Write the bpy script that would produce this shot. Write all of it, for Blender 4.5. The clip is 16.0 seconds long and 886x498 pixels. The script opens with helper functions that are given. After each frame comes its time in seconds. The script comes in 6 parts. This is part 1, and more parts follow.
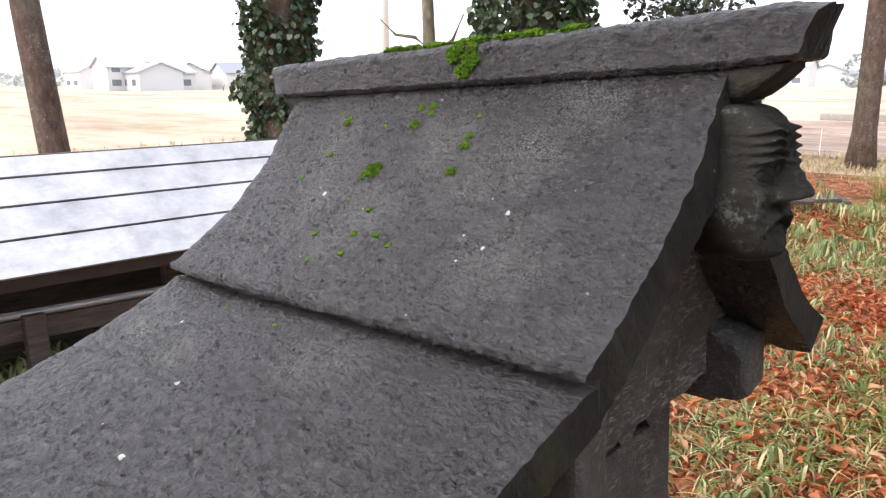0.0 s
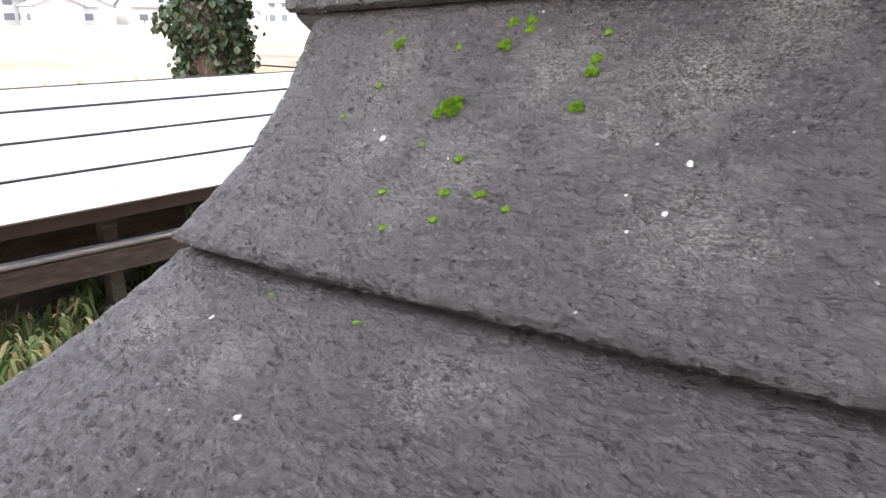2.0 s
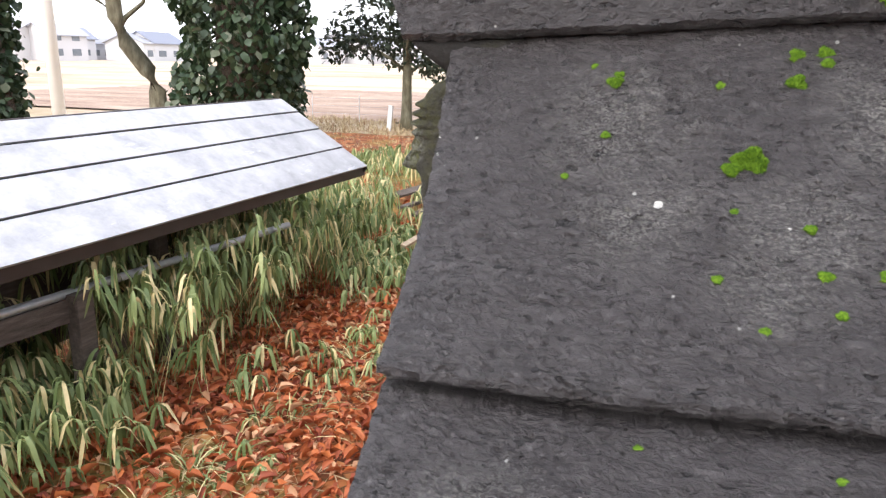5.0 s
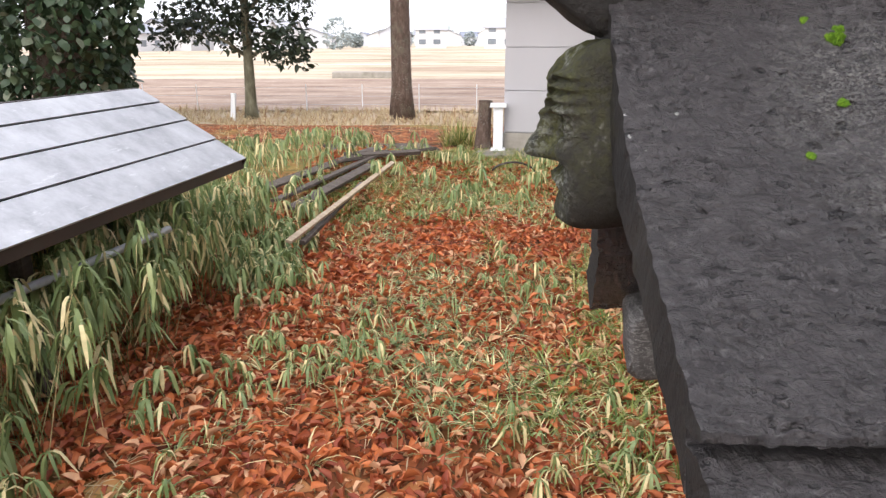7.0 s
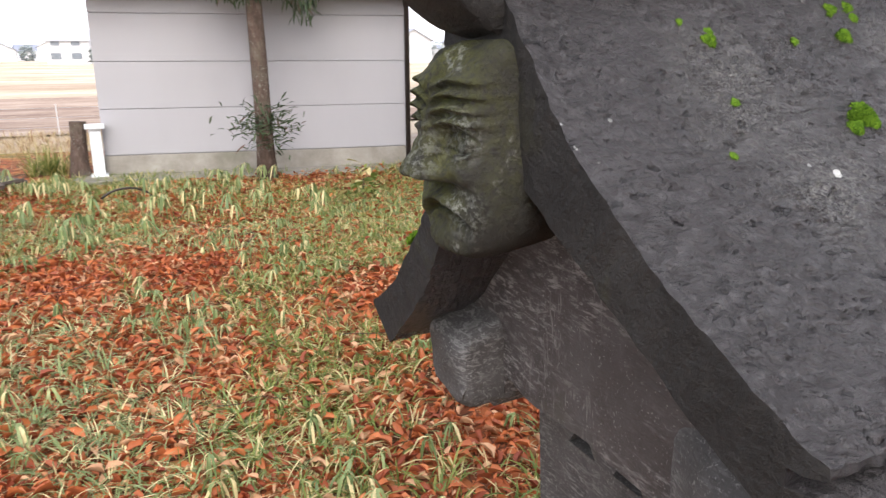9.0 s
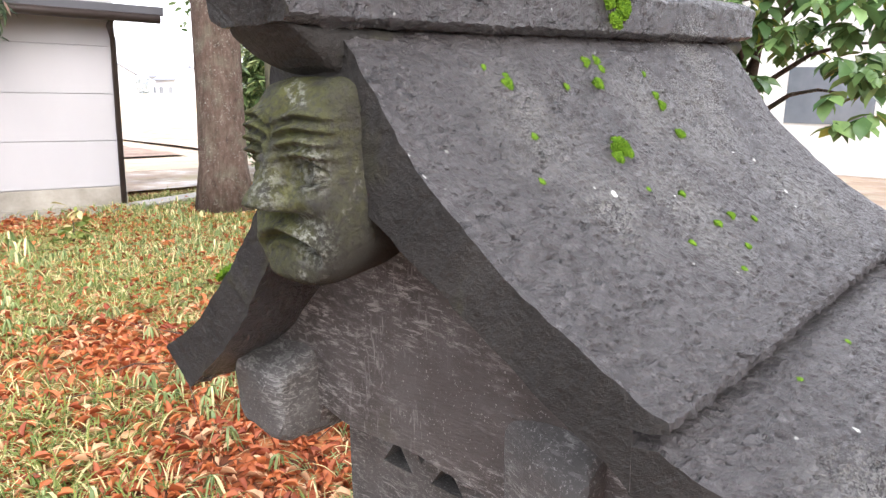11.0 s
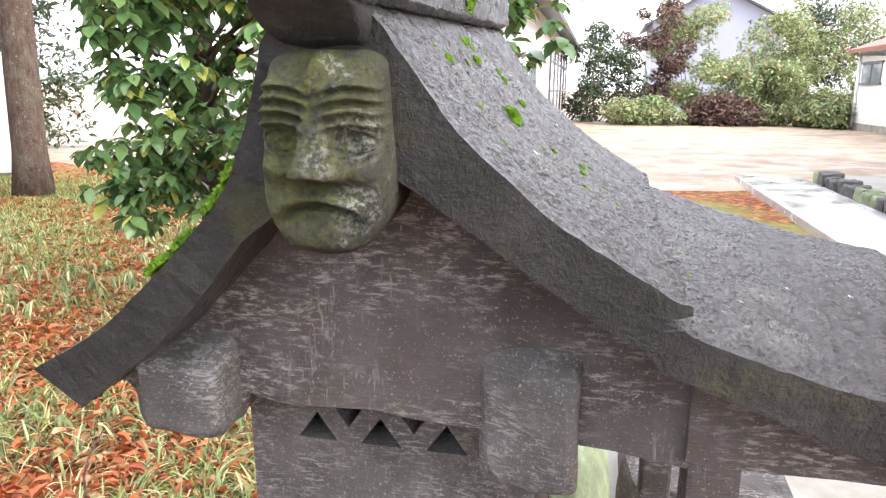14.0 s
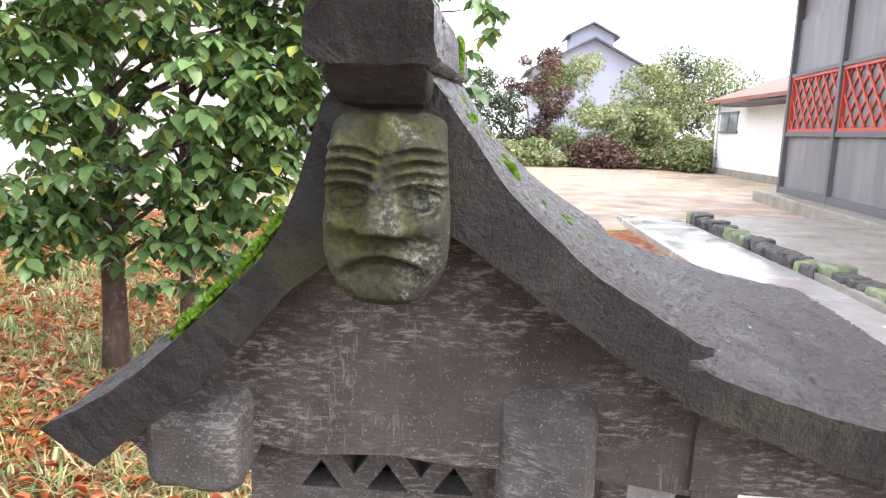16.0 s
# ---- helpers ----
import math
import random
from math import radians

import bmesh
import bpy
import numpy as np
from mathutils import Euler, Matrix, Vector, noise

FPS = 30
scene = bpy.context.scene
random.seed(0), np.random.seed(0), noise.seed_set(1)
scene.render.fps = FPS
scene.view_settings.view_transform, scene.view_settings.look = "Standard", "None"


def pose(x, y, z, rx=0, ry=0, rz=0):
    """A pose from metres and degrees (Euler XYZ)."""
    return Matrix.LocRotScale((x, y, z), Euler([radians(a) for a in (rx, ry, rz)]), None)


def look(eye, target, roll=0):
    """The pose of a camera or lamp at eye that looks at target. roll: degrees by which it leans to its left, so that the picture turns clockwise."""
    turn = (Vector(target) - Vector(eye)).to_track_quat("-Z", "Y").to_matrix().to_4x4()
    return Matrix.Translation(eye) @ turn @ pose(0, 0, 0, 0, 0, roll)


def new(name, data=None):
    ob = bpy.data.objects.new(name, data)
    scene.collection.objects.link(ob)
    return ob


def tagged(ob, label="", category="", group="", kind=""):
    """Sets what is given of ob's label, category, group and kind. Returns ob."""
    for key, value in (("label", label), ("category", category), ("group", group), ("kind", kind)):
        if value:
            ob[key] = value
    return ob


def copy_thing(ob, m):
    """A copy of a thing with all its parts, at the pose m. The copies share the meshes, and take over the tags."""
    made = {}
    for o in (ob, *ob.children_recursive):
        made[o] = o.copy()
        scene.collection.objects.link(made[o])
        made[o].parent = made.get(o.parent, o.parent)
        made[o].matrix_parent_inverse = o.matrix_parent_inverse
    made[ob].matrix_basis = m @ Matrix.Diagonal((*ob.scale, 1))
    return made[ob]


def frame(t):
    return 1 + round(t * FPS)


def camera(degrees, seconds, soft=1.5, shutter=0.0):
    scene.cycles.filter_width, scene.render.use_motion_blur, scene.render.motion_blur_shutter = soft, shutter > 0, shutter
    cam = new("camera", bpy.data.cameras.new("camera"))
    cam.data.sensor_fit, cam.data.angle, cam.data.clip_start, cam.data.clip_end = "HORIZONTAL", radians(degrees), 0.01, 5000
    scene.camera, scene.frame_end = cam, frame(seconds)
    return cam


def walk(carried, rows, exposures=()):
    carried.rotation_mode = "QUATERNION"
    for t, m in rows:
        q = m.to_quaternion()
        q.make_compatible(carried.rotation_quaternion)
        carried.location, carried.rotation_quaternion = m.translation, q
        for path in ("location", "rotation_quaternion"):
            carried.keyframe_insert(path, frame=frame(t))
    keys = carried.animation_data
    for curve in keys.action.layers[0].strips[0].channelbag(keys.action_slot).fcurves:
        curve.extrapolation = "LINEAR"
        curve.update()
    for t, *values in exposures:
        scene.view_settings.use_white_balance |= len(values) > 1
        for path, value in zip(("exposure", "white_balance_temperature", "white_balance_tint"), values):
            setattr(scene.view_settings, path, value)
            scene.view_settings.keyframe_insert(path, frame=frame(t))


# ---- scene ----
cam = camera(63.3, 16.0, soft=1.3, shutter=0.15)
PATH = [
    (0, (-0.0030, 0.0070, 1.4660), (-1.3404, 1.4229, 1.0115), -0.20),
    (0.5, (-0.0925, 0.0300, 1.4580), (-1.3551, 1.5026, 0.9710), -0.05),
    (1, (-0.1560, 0.0415, 1.4480), (-1.3828, 1.5303, 0.9204), 0.25),
    (1.5, (-0.2195, 0.0580, 1.4315), (-1.4303, 1.5454, 0.8643), 0.15),
    (2, (-0.3270, 0.0550, 1.4310), (-1.4783, 1.5723, 0.8209), 0.30),
    (2.5, (-0.4390, 0.0435, 1.4350), (-1.5136, 1.6171, 0.8275), 0.35),
    (3, (-0.5075, 0.0195, 1.4355), (-1.4426, 1.6866, 0.8470), 0.20),
    (3.5, (-0.5765, 0.0075, 1.4330), (-1.4011, 1.7423, 0.8759), 0.35),
    (6, (-1.0910, 0.0740, 1.4040), (-1.5210, 1.9560, 0.8800), 0.40),
    (6.5, (-1.1700, 0.1030, 1.3970), (-1.4840, 1.9990, 0.8450), -0.20),
    (7, (-1.2060, 0.1390, 1.3980), (-1.3930, 2.0520, 0.8440), -0.30),
    (7.5, (-1.2670, 0.2030, 1.3930), (-1.2230, 2.1270, 0.8480), -0.50),
    (8, (-1.3120, 0.2480, 1.3990), (-1.0570, 2.1610, 0.8740), -0.50),
    (8.5, (-1.3440, 0.2860, 1.3840), (-0.8530, 2.1510, 0.8540), -0.70),
    (9, (-1.4150, 0.3130, 1.3880), (-0.5770, 2.0520, 0.8670), -0.20),
    (9.5, (-1.4830, 0.3180, 1.3920), (-0.3840, 1.9100, 0.8830), 0.10),
    (10, (-1.4840, 0.3240, 1.3930), (-0.2230, 1.8050, 0.9290), 0.70),
    (12.5, (-1.6410, 0.4510, 1.3730), (0.0730, 1.3910, 0.9540), 1.30),
    (13, (-1.6960, 0.5230, 1.3730), (0.1220, 1.2480, 0.9580), 1.10),
    (13.5, (-1.7250, 0.5810, 1.3670), (0.1480, 1.1380, 0.9400), 0.30),
    (14, (-1.7350, 0.6100, 1.3680), (0.1730, 1.0200, 0.9320), 0.70),
    (14.5, (-1.7160, 0.6080, 1.3710), (0.1790, 1.0760, 0.9360), 1.30),
    (15, (-1.7370, 0.6460, 1.3720), (0.1890, 0.9990, 0.9640), 1.40),
    (15.5, (-1.7680, 0.7220, 1.3750), (0.1870, 0.8880, 0.9880), 1.90),
    (16, (-1.7920, 0.7560, 1.3850), (0.1780, 0.8590, 1.0590), 2.10),
]
walk(cam, [(t, look(eye, target, roll)) for t, eye, target, roll in PATH],
     exposures=[(0.0, 1.17), (1.5, 1.62), (2.5, 1.66), (3.5, 1.6), (6.0, 1.08), (7.0, 0.97), (8.0, 0.9), (9.0, 1.13), (10.0, 1.7), (12.5, 1.95), (14.0, 2.08), (16.0, 1.94)])

# ---- light: a white overcast sky ----
world = bpy.data.worlds.new("overcast")
scene.world = world
world.use_nodes = True
wn, wl = world.node_tree.nodes, world.node_tree.links
wn.clear()
w_out, w_bg = wn.new("ShaderNodeOutputWorld"), wn.new("ShaderNodeBackground")
w_sky, w_mix, w_white = wn.new("ShaderNodeTexSky"), wn.new("ShaderNodeMixRGB"), wn.new("ShaderNodeRGB")
w_sky.sky_type, w_sky.sun_disc = "NISHITA", False
w_sky.sun_elevation, w_sky.sun_rotation = radians(34), radians(194)
w_sky.dust_density, w_sky.air_density = 6.0, 1.0
w_white.outputs[0].default_value = (12.0, 12.2, 13.5, 1)
w_mix.inputs[0].default_value = 0.8
wl.new(w_sky.outputs[0], w_mix.inputs[1])
wl.new(w_white.outputs[0], w_mix.inputs[2])
wl.new(w_mix.outputs[0], w_bg.inputs[0])
w_bg.inputs[1].default_value = 0.092
wl.new(w_bg.outputs[0], w_out.inputs[0])
sun = new("sun", bpy.data.lights.new("sun", "SUN"))
sun.data.energy, sun.data.angle, sun.data.color = 1.25, radians(50), (1.0, 0.97, 0.93)
sun.matrix_basis = look((-2.5, -10, 7), (0, 0, 0))

# ---- materials ----
def rgb(c):
    return (c[0], c[1], c[2], 1.0)


class Mat:
    """A small builder of node materials."""

    def __init__(self, name, rough=0.8, spec=0.4, metal=0.0):
        self.m = bpy.data.materials.new(name)
        self.m.use_nodes = True
        self.n, self.l = self.m.node_tree.nodes, self.m.node_tree.links
        self.b = self.n["Principled BSDF"]
        self.b.inputs["Roughness"].default_value = rough
        self.b.inputs["Specular IOR Level"].default_value = spec
        self.b.inputs["Metallic"].default_value = metal
        self.co = self.n.new("ShaderNodeTexCoord").outputs["Object"]

    def link(self, a, b):
        self.l.new(a, b)

    def put(self, socket, value):
        if hasattr(value, "is_output"):
            self.l.new(value, socket)
        else:
            socket.default_value = value

    def stretch(self, sx, sy, sz):
        k = self.n.new("ShaderNodeMapping")
        k.inputs["Scale"].default_value = (sx, sy, sz)
        self.link(self.co, k.inputs["Vector"])
        return k.outputs[0]

    def noise(self, scale, detail=6, rough=0.6, co=None, dist=0.0):
        k = self.n.new("ShaderNodeTexNoise")
        k.inputs["Scale"].default_value, k.inputs["Detail"].default_value = scale, detail
        k.inputs["Roughness"].default_value, k.inputs["Distortion"].default_value = rough, dist
        self.link(co or self.co, k.inputs["Vector"])
        return k.outputs["Fac"]

    def cells(self, scale, what="Distance", feature="F1", co=None, rand=1.0):
        k = self.n.new("ShaderNodeTexVoronoi")
        k.feature = feature
        k.inputs["Scale"].default_value, k.inputs["Randomness"].default_value = scale, rand
        self.link(co or self.co, k.inputs["Vector"])
        return k.outputs[what]

    def step(self, fac, lo, hi, a=0.0, b=1.0):
        k = self.n.new("ShaderNodeMapRange")
        self.link(fac, k.inputs[0])
        k.inputs[1].default_value, k.inputs[2].default_value, k.inputs[3].default_value, k.inputs[4].default_value = lo, hi, a, b
        return k.outputs[0]

    def math(self, op, a, b=0.0):
        k = self.n.new("ShaderNodeMath")
        k.operation = op
        self.put(k.inputs[0], a)
        self.put(k.inputs[1], b)
        return k.outputs[0]

    def mix(self, fac, a, b, mode="MIX"):
        k = self.n.new("ShaderNodeMixRGB")
        k.blend_type = mode
        self.put(k.inputs[0], fac)
        self.put(k.inputs[1], rgb(a) if isinstance(a, tuple) else a)
        self.put(k.inputs[2], rgb(b) if isinstance(b, tuple) else b)
        return k.outputs[0]

    def ramp(self, fac, *stops):
        k = self.n.new("ShaderNodeValToRGB")
        self.link(fac, k.inputs[0])
        e = k.color_ramp.elements
        while len(e) < len(stops):
            e.new(0.5)
        for el, (p, c) in zip(e, stops):
            el.position, el.color = p, rgb(c)
        return k.outputs[0]

    def near(self, x, y, z, radius):
        """1 at a place of the object, falling to 0 at the radius."""
        k = self.n.new("ShaderNodeVectorMath")
        k.operation = "DISTANCE"
        self.link(self.co, k.inputs[0])
        k.inputs[1].default_value = (x, y, z)
        return self.step(k.outputs["Value"], 0.0, radius, 1.0, 0.0)

    def island(self):
        return self.n.new("ShaderNodeNewGeometry").outputs["Random Per Island"]

    def each(self):
        return self.n.new("ShaderNodeObjectInfo").outputs["Random"]

    def bump(self, *layers):
        last = None
        for fac, strength, dist in layers:
            k = self.n.new("ShaderNodeBump")
            k.inputs["Strength"].default_value, k.inputs["Distance"].default_value = strength, dist
            self.link(fac, k.inputs["Height"])
            if last:
                self.link(last, k.inputs["Normal"])
            last = k.outputs[0]
        self.link(last, self.b.inputs["Normal"])

    def colour(self, c):
        self.put(self.b.inputs["Base Color"], rgb(c) if isinstance(c, tuple) else c)
        return self

    def rough(self, r):
        self.put(self.b.inputs["Roughness"], r)
        return self


# damp dark andesite of the roof, with long pits, pale lichen crust and white flecks
k = Mat("roof_stone", 0.4, 0.62)
big, fine = k.noise(5, 6, 0.65), k.noise(150, 6, 0.75)
warp = k.n.new("ShaderNodeVectorMath")
warp.operation = "MULTIPLY_ADD"
wob = k.n.new("ShaderNodeTexNoise")
wob.inputs["Scale"].default_value, wob.inputs["Detail"].default_value = 60, 3
k.link(k.co, wob.inputs["Vector"])
k.link(wob.outputs["Color"], warp.inputs[0])
warp.inputs[1].default_value = (0.026, 0.016, 0.016)
k.link(k.stretch(0.50, 1.0, 1.0), warp.inputs[2])
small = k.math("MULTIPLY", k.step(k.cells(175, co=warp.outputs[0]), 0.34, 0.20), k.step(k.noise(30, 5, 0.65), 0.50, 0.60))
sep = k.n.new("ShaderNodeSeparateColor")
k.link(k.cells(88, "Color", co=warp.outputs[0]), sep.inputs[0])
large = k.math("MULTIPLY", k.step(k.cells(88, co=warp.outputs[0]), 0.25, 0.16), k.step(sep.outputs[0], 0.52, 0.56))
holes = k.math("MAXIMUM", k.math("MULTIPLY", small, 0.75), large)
relief = k.noise(85, 6, 0.7, k.stretch(0.55, 1, 1), 0.6)
col = k.ramp(big, (0.3, (0.030, 0.0255, 0.0265)), (0.55, (0.043, 0.0375, 0.039)), (0.8, (0.058, 0.0515, 0.0535)))
col = k.mix(k.step(fine, 0.52, 0.72), col, (0.115, 0.108, 0.109))
# shade inside the pits is painted near-black, over the same mask as their bump
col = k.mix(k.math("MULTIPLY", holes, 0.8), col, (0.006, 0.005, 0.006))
patch = None
for px_, py_, pz_, pr in ((0.204, -0.217, 1.293, 0.13), (0.165, -0.105, 1.389, 0.12), (-0.214, -0.097, 1.40, 0.13), (0.083, -0.386, 1.196, 0.10), (0.231, -0.056, 1.463, 0.11),
                          (-0.19, -0.17, 1.33, 0.11), (-0.06, -0.19, 1.32, 0.12), (-0.28, -0.42, 1.18, 0.09), (-0.15, -0.44, 1.17, 0.08), (0.02, -0.09, 1.41, 0.12), (-0.09, -0.23, 1.29, 0.09), (0.10, -0.13, 1.37, 0.12)):
    one = k.near(px_, py_, pz_, pr)
    patch = one if patch is None else k.math("MAXIMUM", patch, one)
spread = k.step(k.math("MULTIPLY", k.math("POWER", patch, 0.6), k.noise(13, 7, 0.8, None, 0.8)), 0.24, 0.52)
crust = k.math("MULTIPLY", spread, k.step(k.noise(420, 4, 0.7, k.stretch(0.7, 1, 1)), 0.48, 0.60))
col = k.mix(k.math("MULTIPLY", crust, 0.6), col, (0.30, 0.295, 0.27))
fleck = k.math("MULTIPLY", k.step(k.cells(46), 0.10, 0.06), k.step(k.cells(46, "Color"), 0.80, 0.82))
col = k.mix(fleck, col, (0.42, 0.42, 0.40))
spots = None
for px_, py_, pz_, pr in ((-0.397, -0.103, 1.392, 0.006), (-0.395, -0.118, 1.378, 0.0045), (0.186, -0.165, 1.336, 0.005), (0.142, -0.197, 1.311, 0.003), (0.158, -0.231, 1.287, 0.003), (0.150, -0.150, 1.350, 0.003), (-0.176, -0.162, 1.340, 0.006),
                          (-0.071, -0.177, 1.327, 0.003), (-0.258, -0.312, 1.228, 0.005), (0.013, -0.582, 1.132, 0.006), (-0.062, -0.481, 1.159, 0.005), (-0.33, -0.232, 1.283, 0.004), (-0.210, -0.396, 1.184, 0.006), (0.182, -0.210, 1.301, 0.004)):
    one = k.near(px_, py_, pz_, pr)
    spots = one if spots is None else k.math("MAXIMUM", spots, one)
col = k.mix(k.step(k.math("ADD", spots, k.math("MULTIPLY", k.noise(260, 3), 0.9)), 0.72, 0.80), col, (0.66, 0.66, 0.64))
k.colour(col)
k.rough(k.math("ADD", k.step(big, 0.3, 0.7, 0.22, 0.36), k.math("MULTIPLY", crust, 0.3)))
k.bump((big, 0.3, 0.012), (relief, 1.0, 0.013), (k.step(holes, 0, 1, 1, 0), 1.0, 0.008), (fine, 0.7, 0.004))
ROOF = k.m

# the roof's cut edge, painted near-black for its shade, with black and olive algae
k = Mat("shaded_algae_stone", 0.75, 0.25)
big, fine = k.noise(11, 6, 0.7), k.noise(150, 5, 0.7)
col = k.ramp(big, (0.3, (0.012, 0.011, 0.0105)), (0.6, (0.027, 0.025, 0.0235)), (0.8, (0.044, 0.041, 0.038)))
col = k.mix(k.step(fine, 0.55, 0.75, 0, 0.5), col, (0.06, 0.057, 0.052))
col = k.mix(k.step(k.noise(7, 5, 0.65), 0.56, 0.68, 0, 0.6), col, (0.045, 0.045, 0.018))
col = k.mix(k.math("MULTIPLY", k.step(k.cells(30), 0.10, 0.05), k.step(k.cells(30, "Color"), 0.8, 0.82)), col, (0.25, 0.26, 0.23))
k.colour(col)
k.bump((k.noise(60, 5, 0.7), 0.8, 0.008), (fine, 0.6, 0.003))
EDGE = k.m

# the brownish grey stone of the body, with pale chisel scratches
k = Mat("body_stone", 0.72, 0.3)
big, fine = k.noise(9, 6), k.noise(160, 4, 0.7)
col = k.ramp(big, (0.3, (0.042, 0.035, 0.032)), (0.55, (0.072, 0.062, 0.058)), (0.75, (0.096, 0.087, 0.083)))
scratch = k.math("MULTIPLY", k.step(k.noise(105, 6, 0.75, k.stretch(1, 0.42, 1.7), 0.25), 0.50, 0.61), k.step(k.noise(9, 5, 0.65, k.stretch(1, 0.6, 1.6)), 0.42, 0.60))
upright = k.math("MULTIPLY", k.step(k.noise(80, 5, 0.65, k.stretch(1, 2.0, 0.35), 0.7), 0.56, 0.66), k.step(k.noise(8, 5, 0.6), 0.50, 0.62))
col = k.mix(k.math("MULTIPLY", k.math("MAXIMUM", scratch, k.math("MULTIPLY", upright, 0.55)), 0.8), col, (0.34, 0.32, 0.305))
col = k.mix(k.step(k.noise(300, 2), 0.64, 0.7, 0, 0.6), col, (0.30, 0.29, 0.27))
col = k.mix(k.step(k.noise(12, 5, 0.6, k.stretch(1, 1, 0.7)), 0.62, 0.74, 0, 0.45), col, (0.022, 0.021, 0.02))
col = k.mix(k.step(k.noise(4.3, 5, 0.6), 0.6, 0.75, 0, 0.35), col, (0.07, 0.075, 0.028))
k.colour(col)
k.bump((big, 0.4, 0.01), (k.noise(95, 5, 0.65, k.stretch(1, 0.5, 2.2), 0.9), 0.7, 0.005), (fine, 0.4, 0.002))
BODY = k.m

# the greyer, finely speckled stone of the beam ends and the pierced panels
k = Mat("grey_speckled_stone", 0.7, 0.3)
big, fine = k.noise(12, 6), k.noise(260, 4, 0.75)
col = k.ramp(big, (0.3, (0.045, 0.042, 0.040)), (0.55, (0.078, 0.073, 0.070)), (0.75, (0.110, 0.104, 0.100)))
col = k.mix(k.step(fine, 0.56, 0.68, 0, 0.8), col, (0.26, 0.25, 0.24))
chisel = k.noise(95, 5, 0.65, k.stretch(1, 0.5, 2.2), 0.9)
col = k.mix(k.math("MULTIPLY", k.step(chisel, 0.50, 0.60), k.step(k.noise(14, 4), 0.42, 0.60, 0, 0.55)), col, (0.28, 0.27, 0.26))
col = k.mix(k.step(k.noise(9, 5, 0.6), 0.60, 0.72, 0, 0.6), col, (0.025, 0.024, 0.023))
k.colour(col)
k.bump((big, 0.4, 0.008), (chisel, 0.6, 0.004), (fine, 0.5, 0.002))
GREYSTONE = k.m

# carved stone under green algae and white lichen
k = Mat("mask_stone", 0.85, 0.25)
big, fine = k.noise(14, 5), k.noise(170, 5, 0.7)
col = k.ramp(big, (0.35, (0.022, 0.021, 0.018)), (0.65, (0.056, 0.053, 0.047)))
green = k.math("MULTIPLY", k.math("MULTIPLY", k.step(k.noise(17, 5, 0.65), 0.34, 0.56), k.step(k.noise(140, 4), 0.32, 0.56)), k.math("MINIMUM", k.math("MULTIPLY", k.near(-0.44, 0.05, 1.40, 0.15), 2.2), 1.0))
col = k.mix(k.math("MULTIPLY", green, 0.75), col, (0.105, 0.110, 0.030))
pale = k.math("MULTIPLY", k.math("MAXIMUM", k.step(k.noise(28, 4, 0.6), 0.58, 0.66), k.math("MULTIPLY", k.math("MAXIMUM", k.near(-0.475, -0.02, 1.375, 0.03), k.math("MAXIMUM", k.near(-0.445, -0.035, 1.325, 0.03), k.near(-0.45, -0.04, 1.385, 0.03))), 1.6)), k.step(fine, 0.46, 0.6))
col = k.mix(k.math("MULTIPLY", pale, 0.6), col, (0.34, 0.35, 0.31))
k.colour(col)
k.bump((k.noise(55, 6, 0.75), 0.9, 0.012), (fine, 1.0, 0.005))
MASK = k.m

k = Mat("moss", 0.95, 0.1)
k.colour(k.mix(k.island(), (0.035, 0.085, 0.008), (0.125, 0.215, 0.018)))
MOSS = k.m

k = Mat("leaf_litter_ground", 0.9, 0.2)
v = k.cells(14, "Color", co=k.stretch(1, 1, 1))
sep = k.n.new("ShaderNodeSeparateColor")
k.link(v, sep.inputs[0])
col = k.ramp(sep.outputs[0], (0.0, (0.10, 0.035, 0.018)), (0.35, (0.24, 0.07, 0.026)), (0.7, (0.38, 0.12, 0.045)), (1.0, (0.46, 0.22, 0.09)))
col = k.mix(k.step(k.cells(14, "Distance", "DISTANCE_TO_EDGE"), 0.06, 0.0, 0, 0.8), col, (0.02, 0.012, 0.008))
col = k.mix(k.step(k.noise(2.2, 6, 0.65), 0.52, 0.66, 0, 0.7), col, (0.045, 0.038, 0.018))
grassy = k.noise(0.45, 5, 0.6)
col = k.mix(k.step(grassy, 0.52, 0.66, 0, 0.75), col, k.mix(k.noise(50, 4), (0.09, 0.13, 0.03), (0.32, 0.33, 0.10)))
k.colour(col)
k.bump((k.cells(14), 0.8, 0.03), (k.noise(60, 4), 0.5, 0.01))
LITTER = k.m

k = Mat("dry_field", 0.95, 0.1)
streak = k.math("ADD", k.math("MULTIPLY", k.noise(0.35, 8, 0.75, k.stretch(0.3, 1, 1)), 0.6), k.math("MULTIPLY", k.step(k.noise(0.13, 6, 0.6, k.stretch(0.3, 1, 1), 0.6), 0.3, 0.7), 0.40))
col = k.ramp(streak, (0.3, (0.33, 0.24, 0.175)), (0.5, (0.50, 0.41, 0.31)), (0.7, (0.66, 0.58, 0.45)))
col = k.mix(k.step(k.noise(0.12, 5), 0.55, 0.68, 0, 0.5), col, (0.16, 0.19, 0.07))
col = k.mix(k.step(k.noise(1.2, 6, 0.75), 0.52, 0.7, 0, 0.5), col, (0.30, 0.20, 0.13))
k.colour(col)
k.bump((k.noise(5, 6, 0.7), 0.7, 0.08))
FIELD = k.m

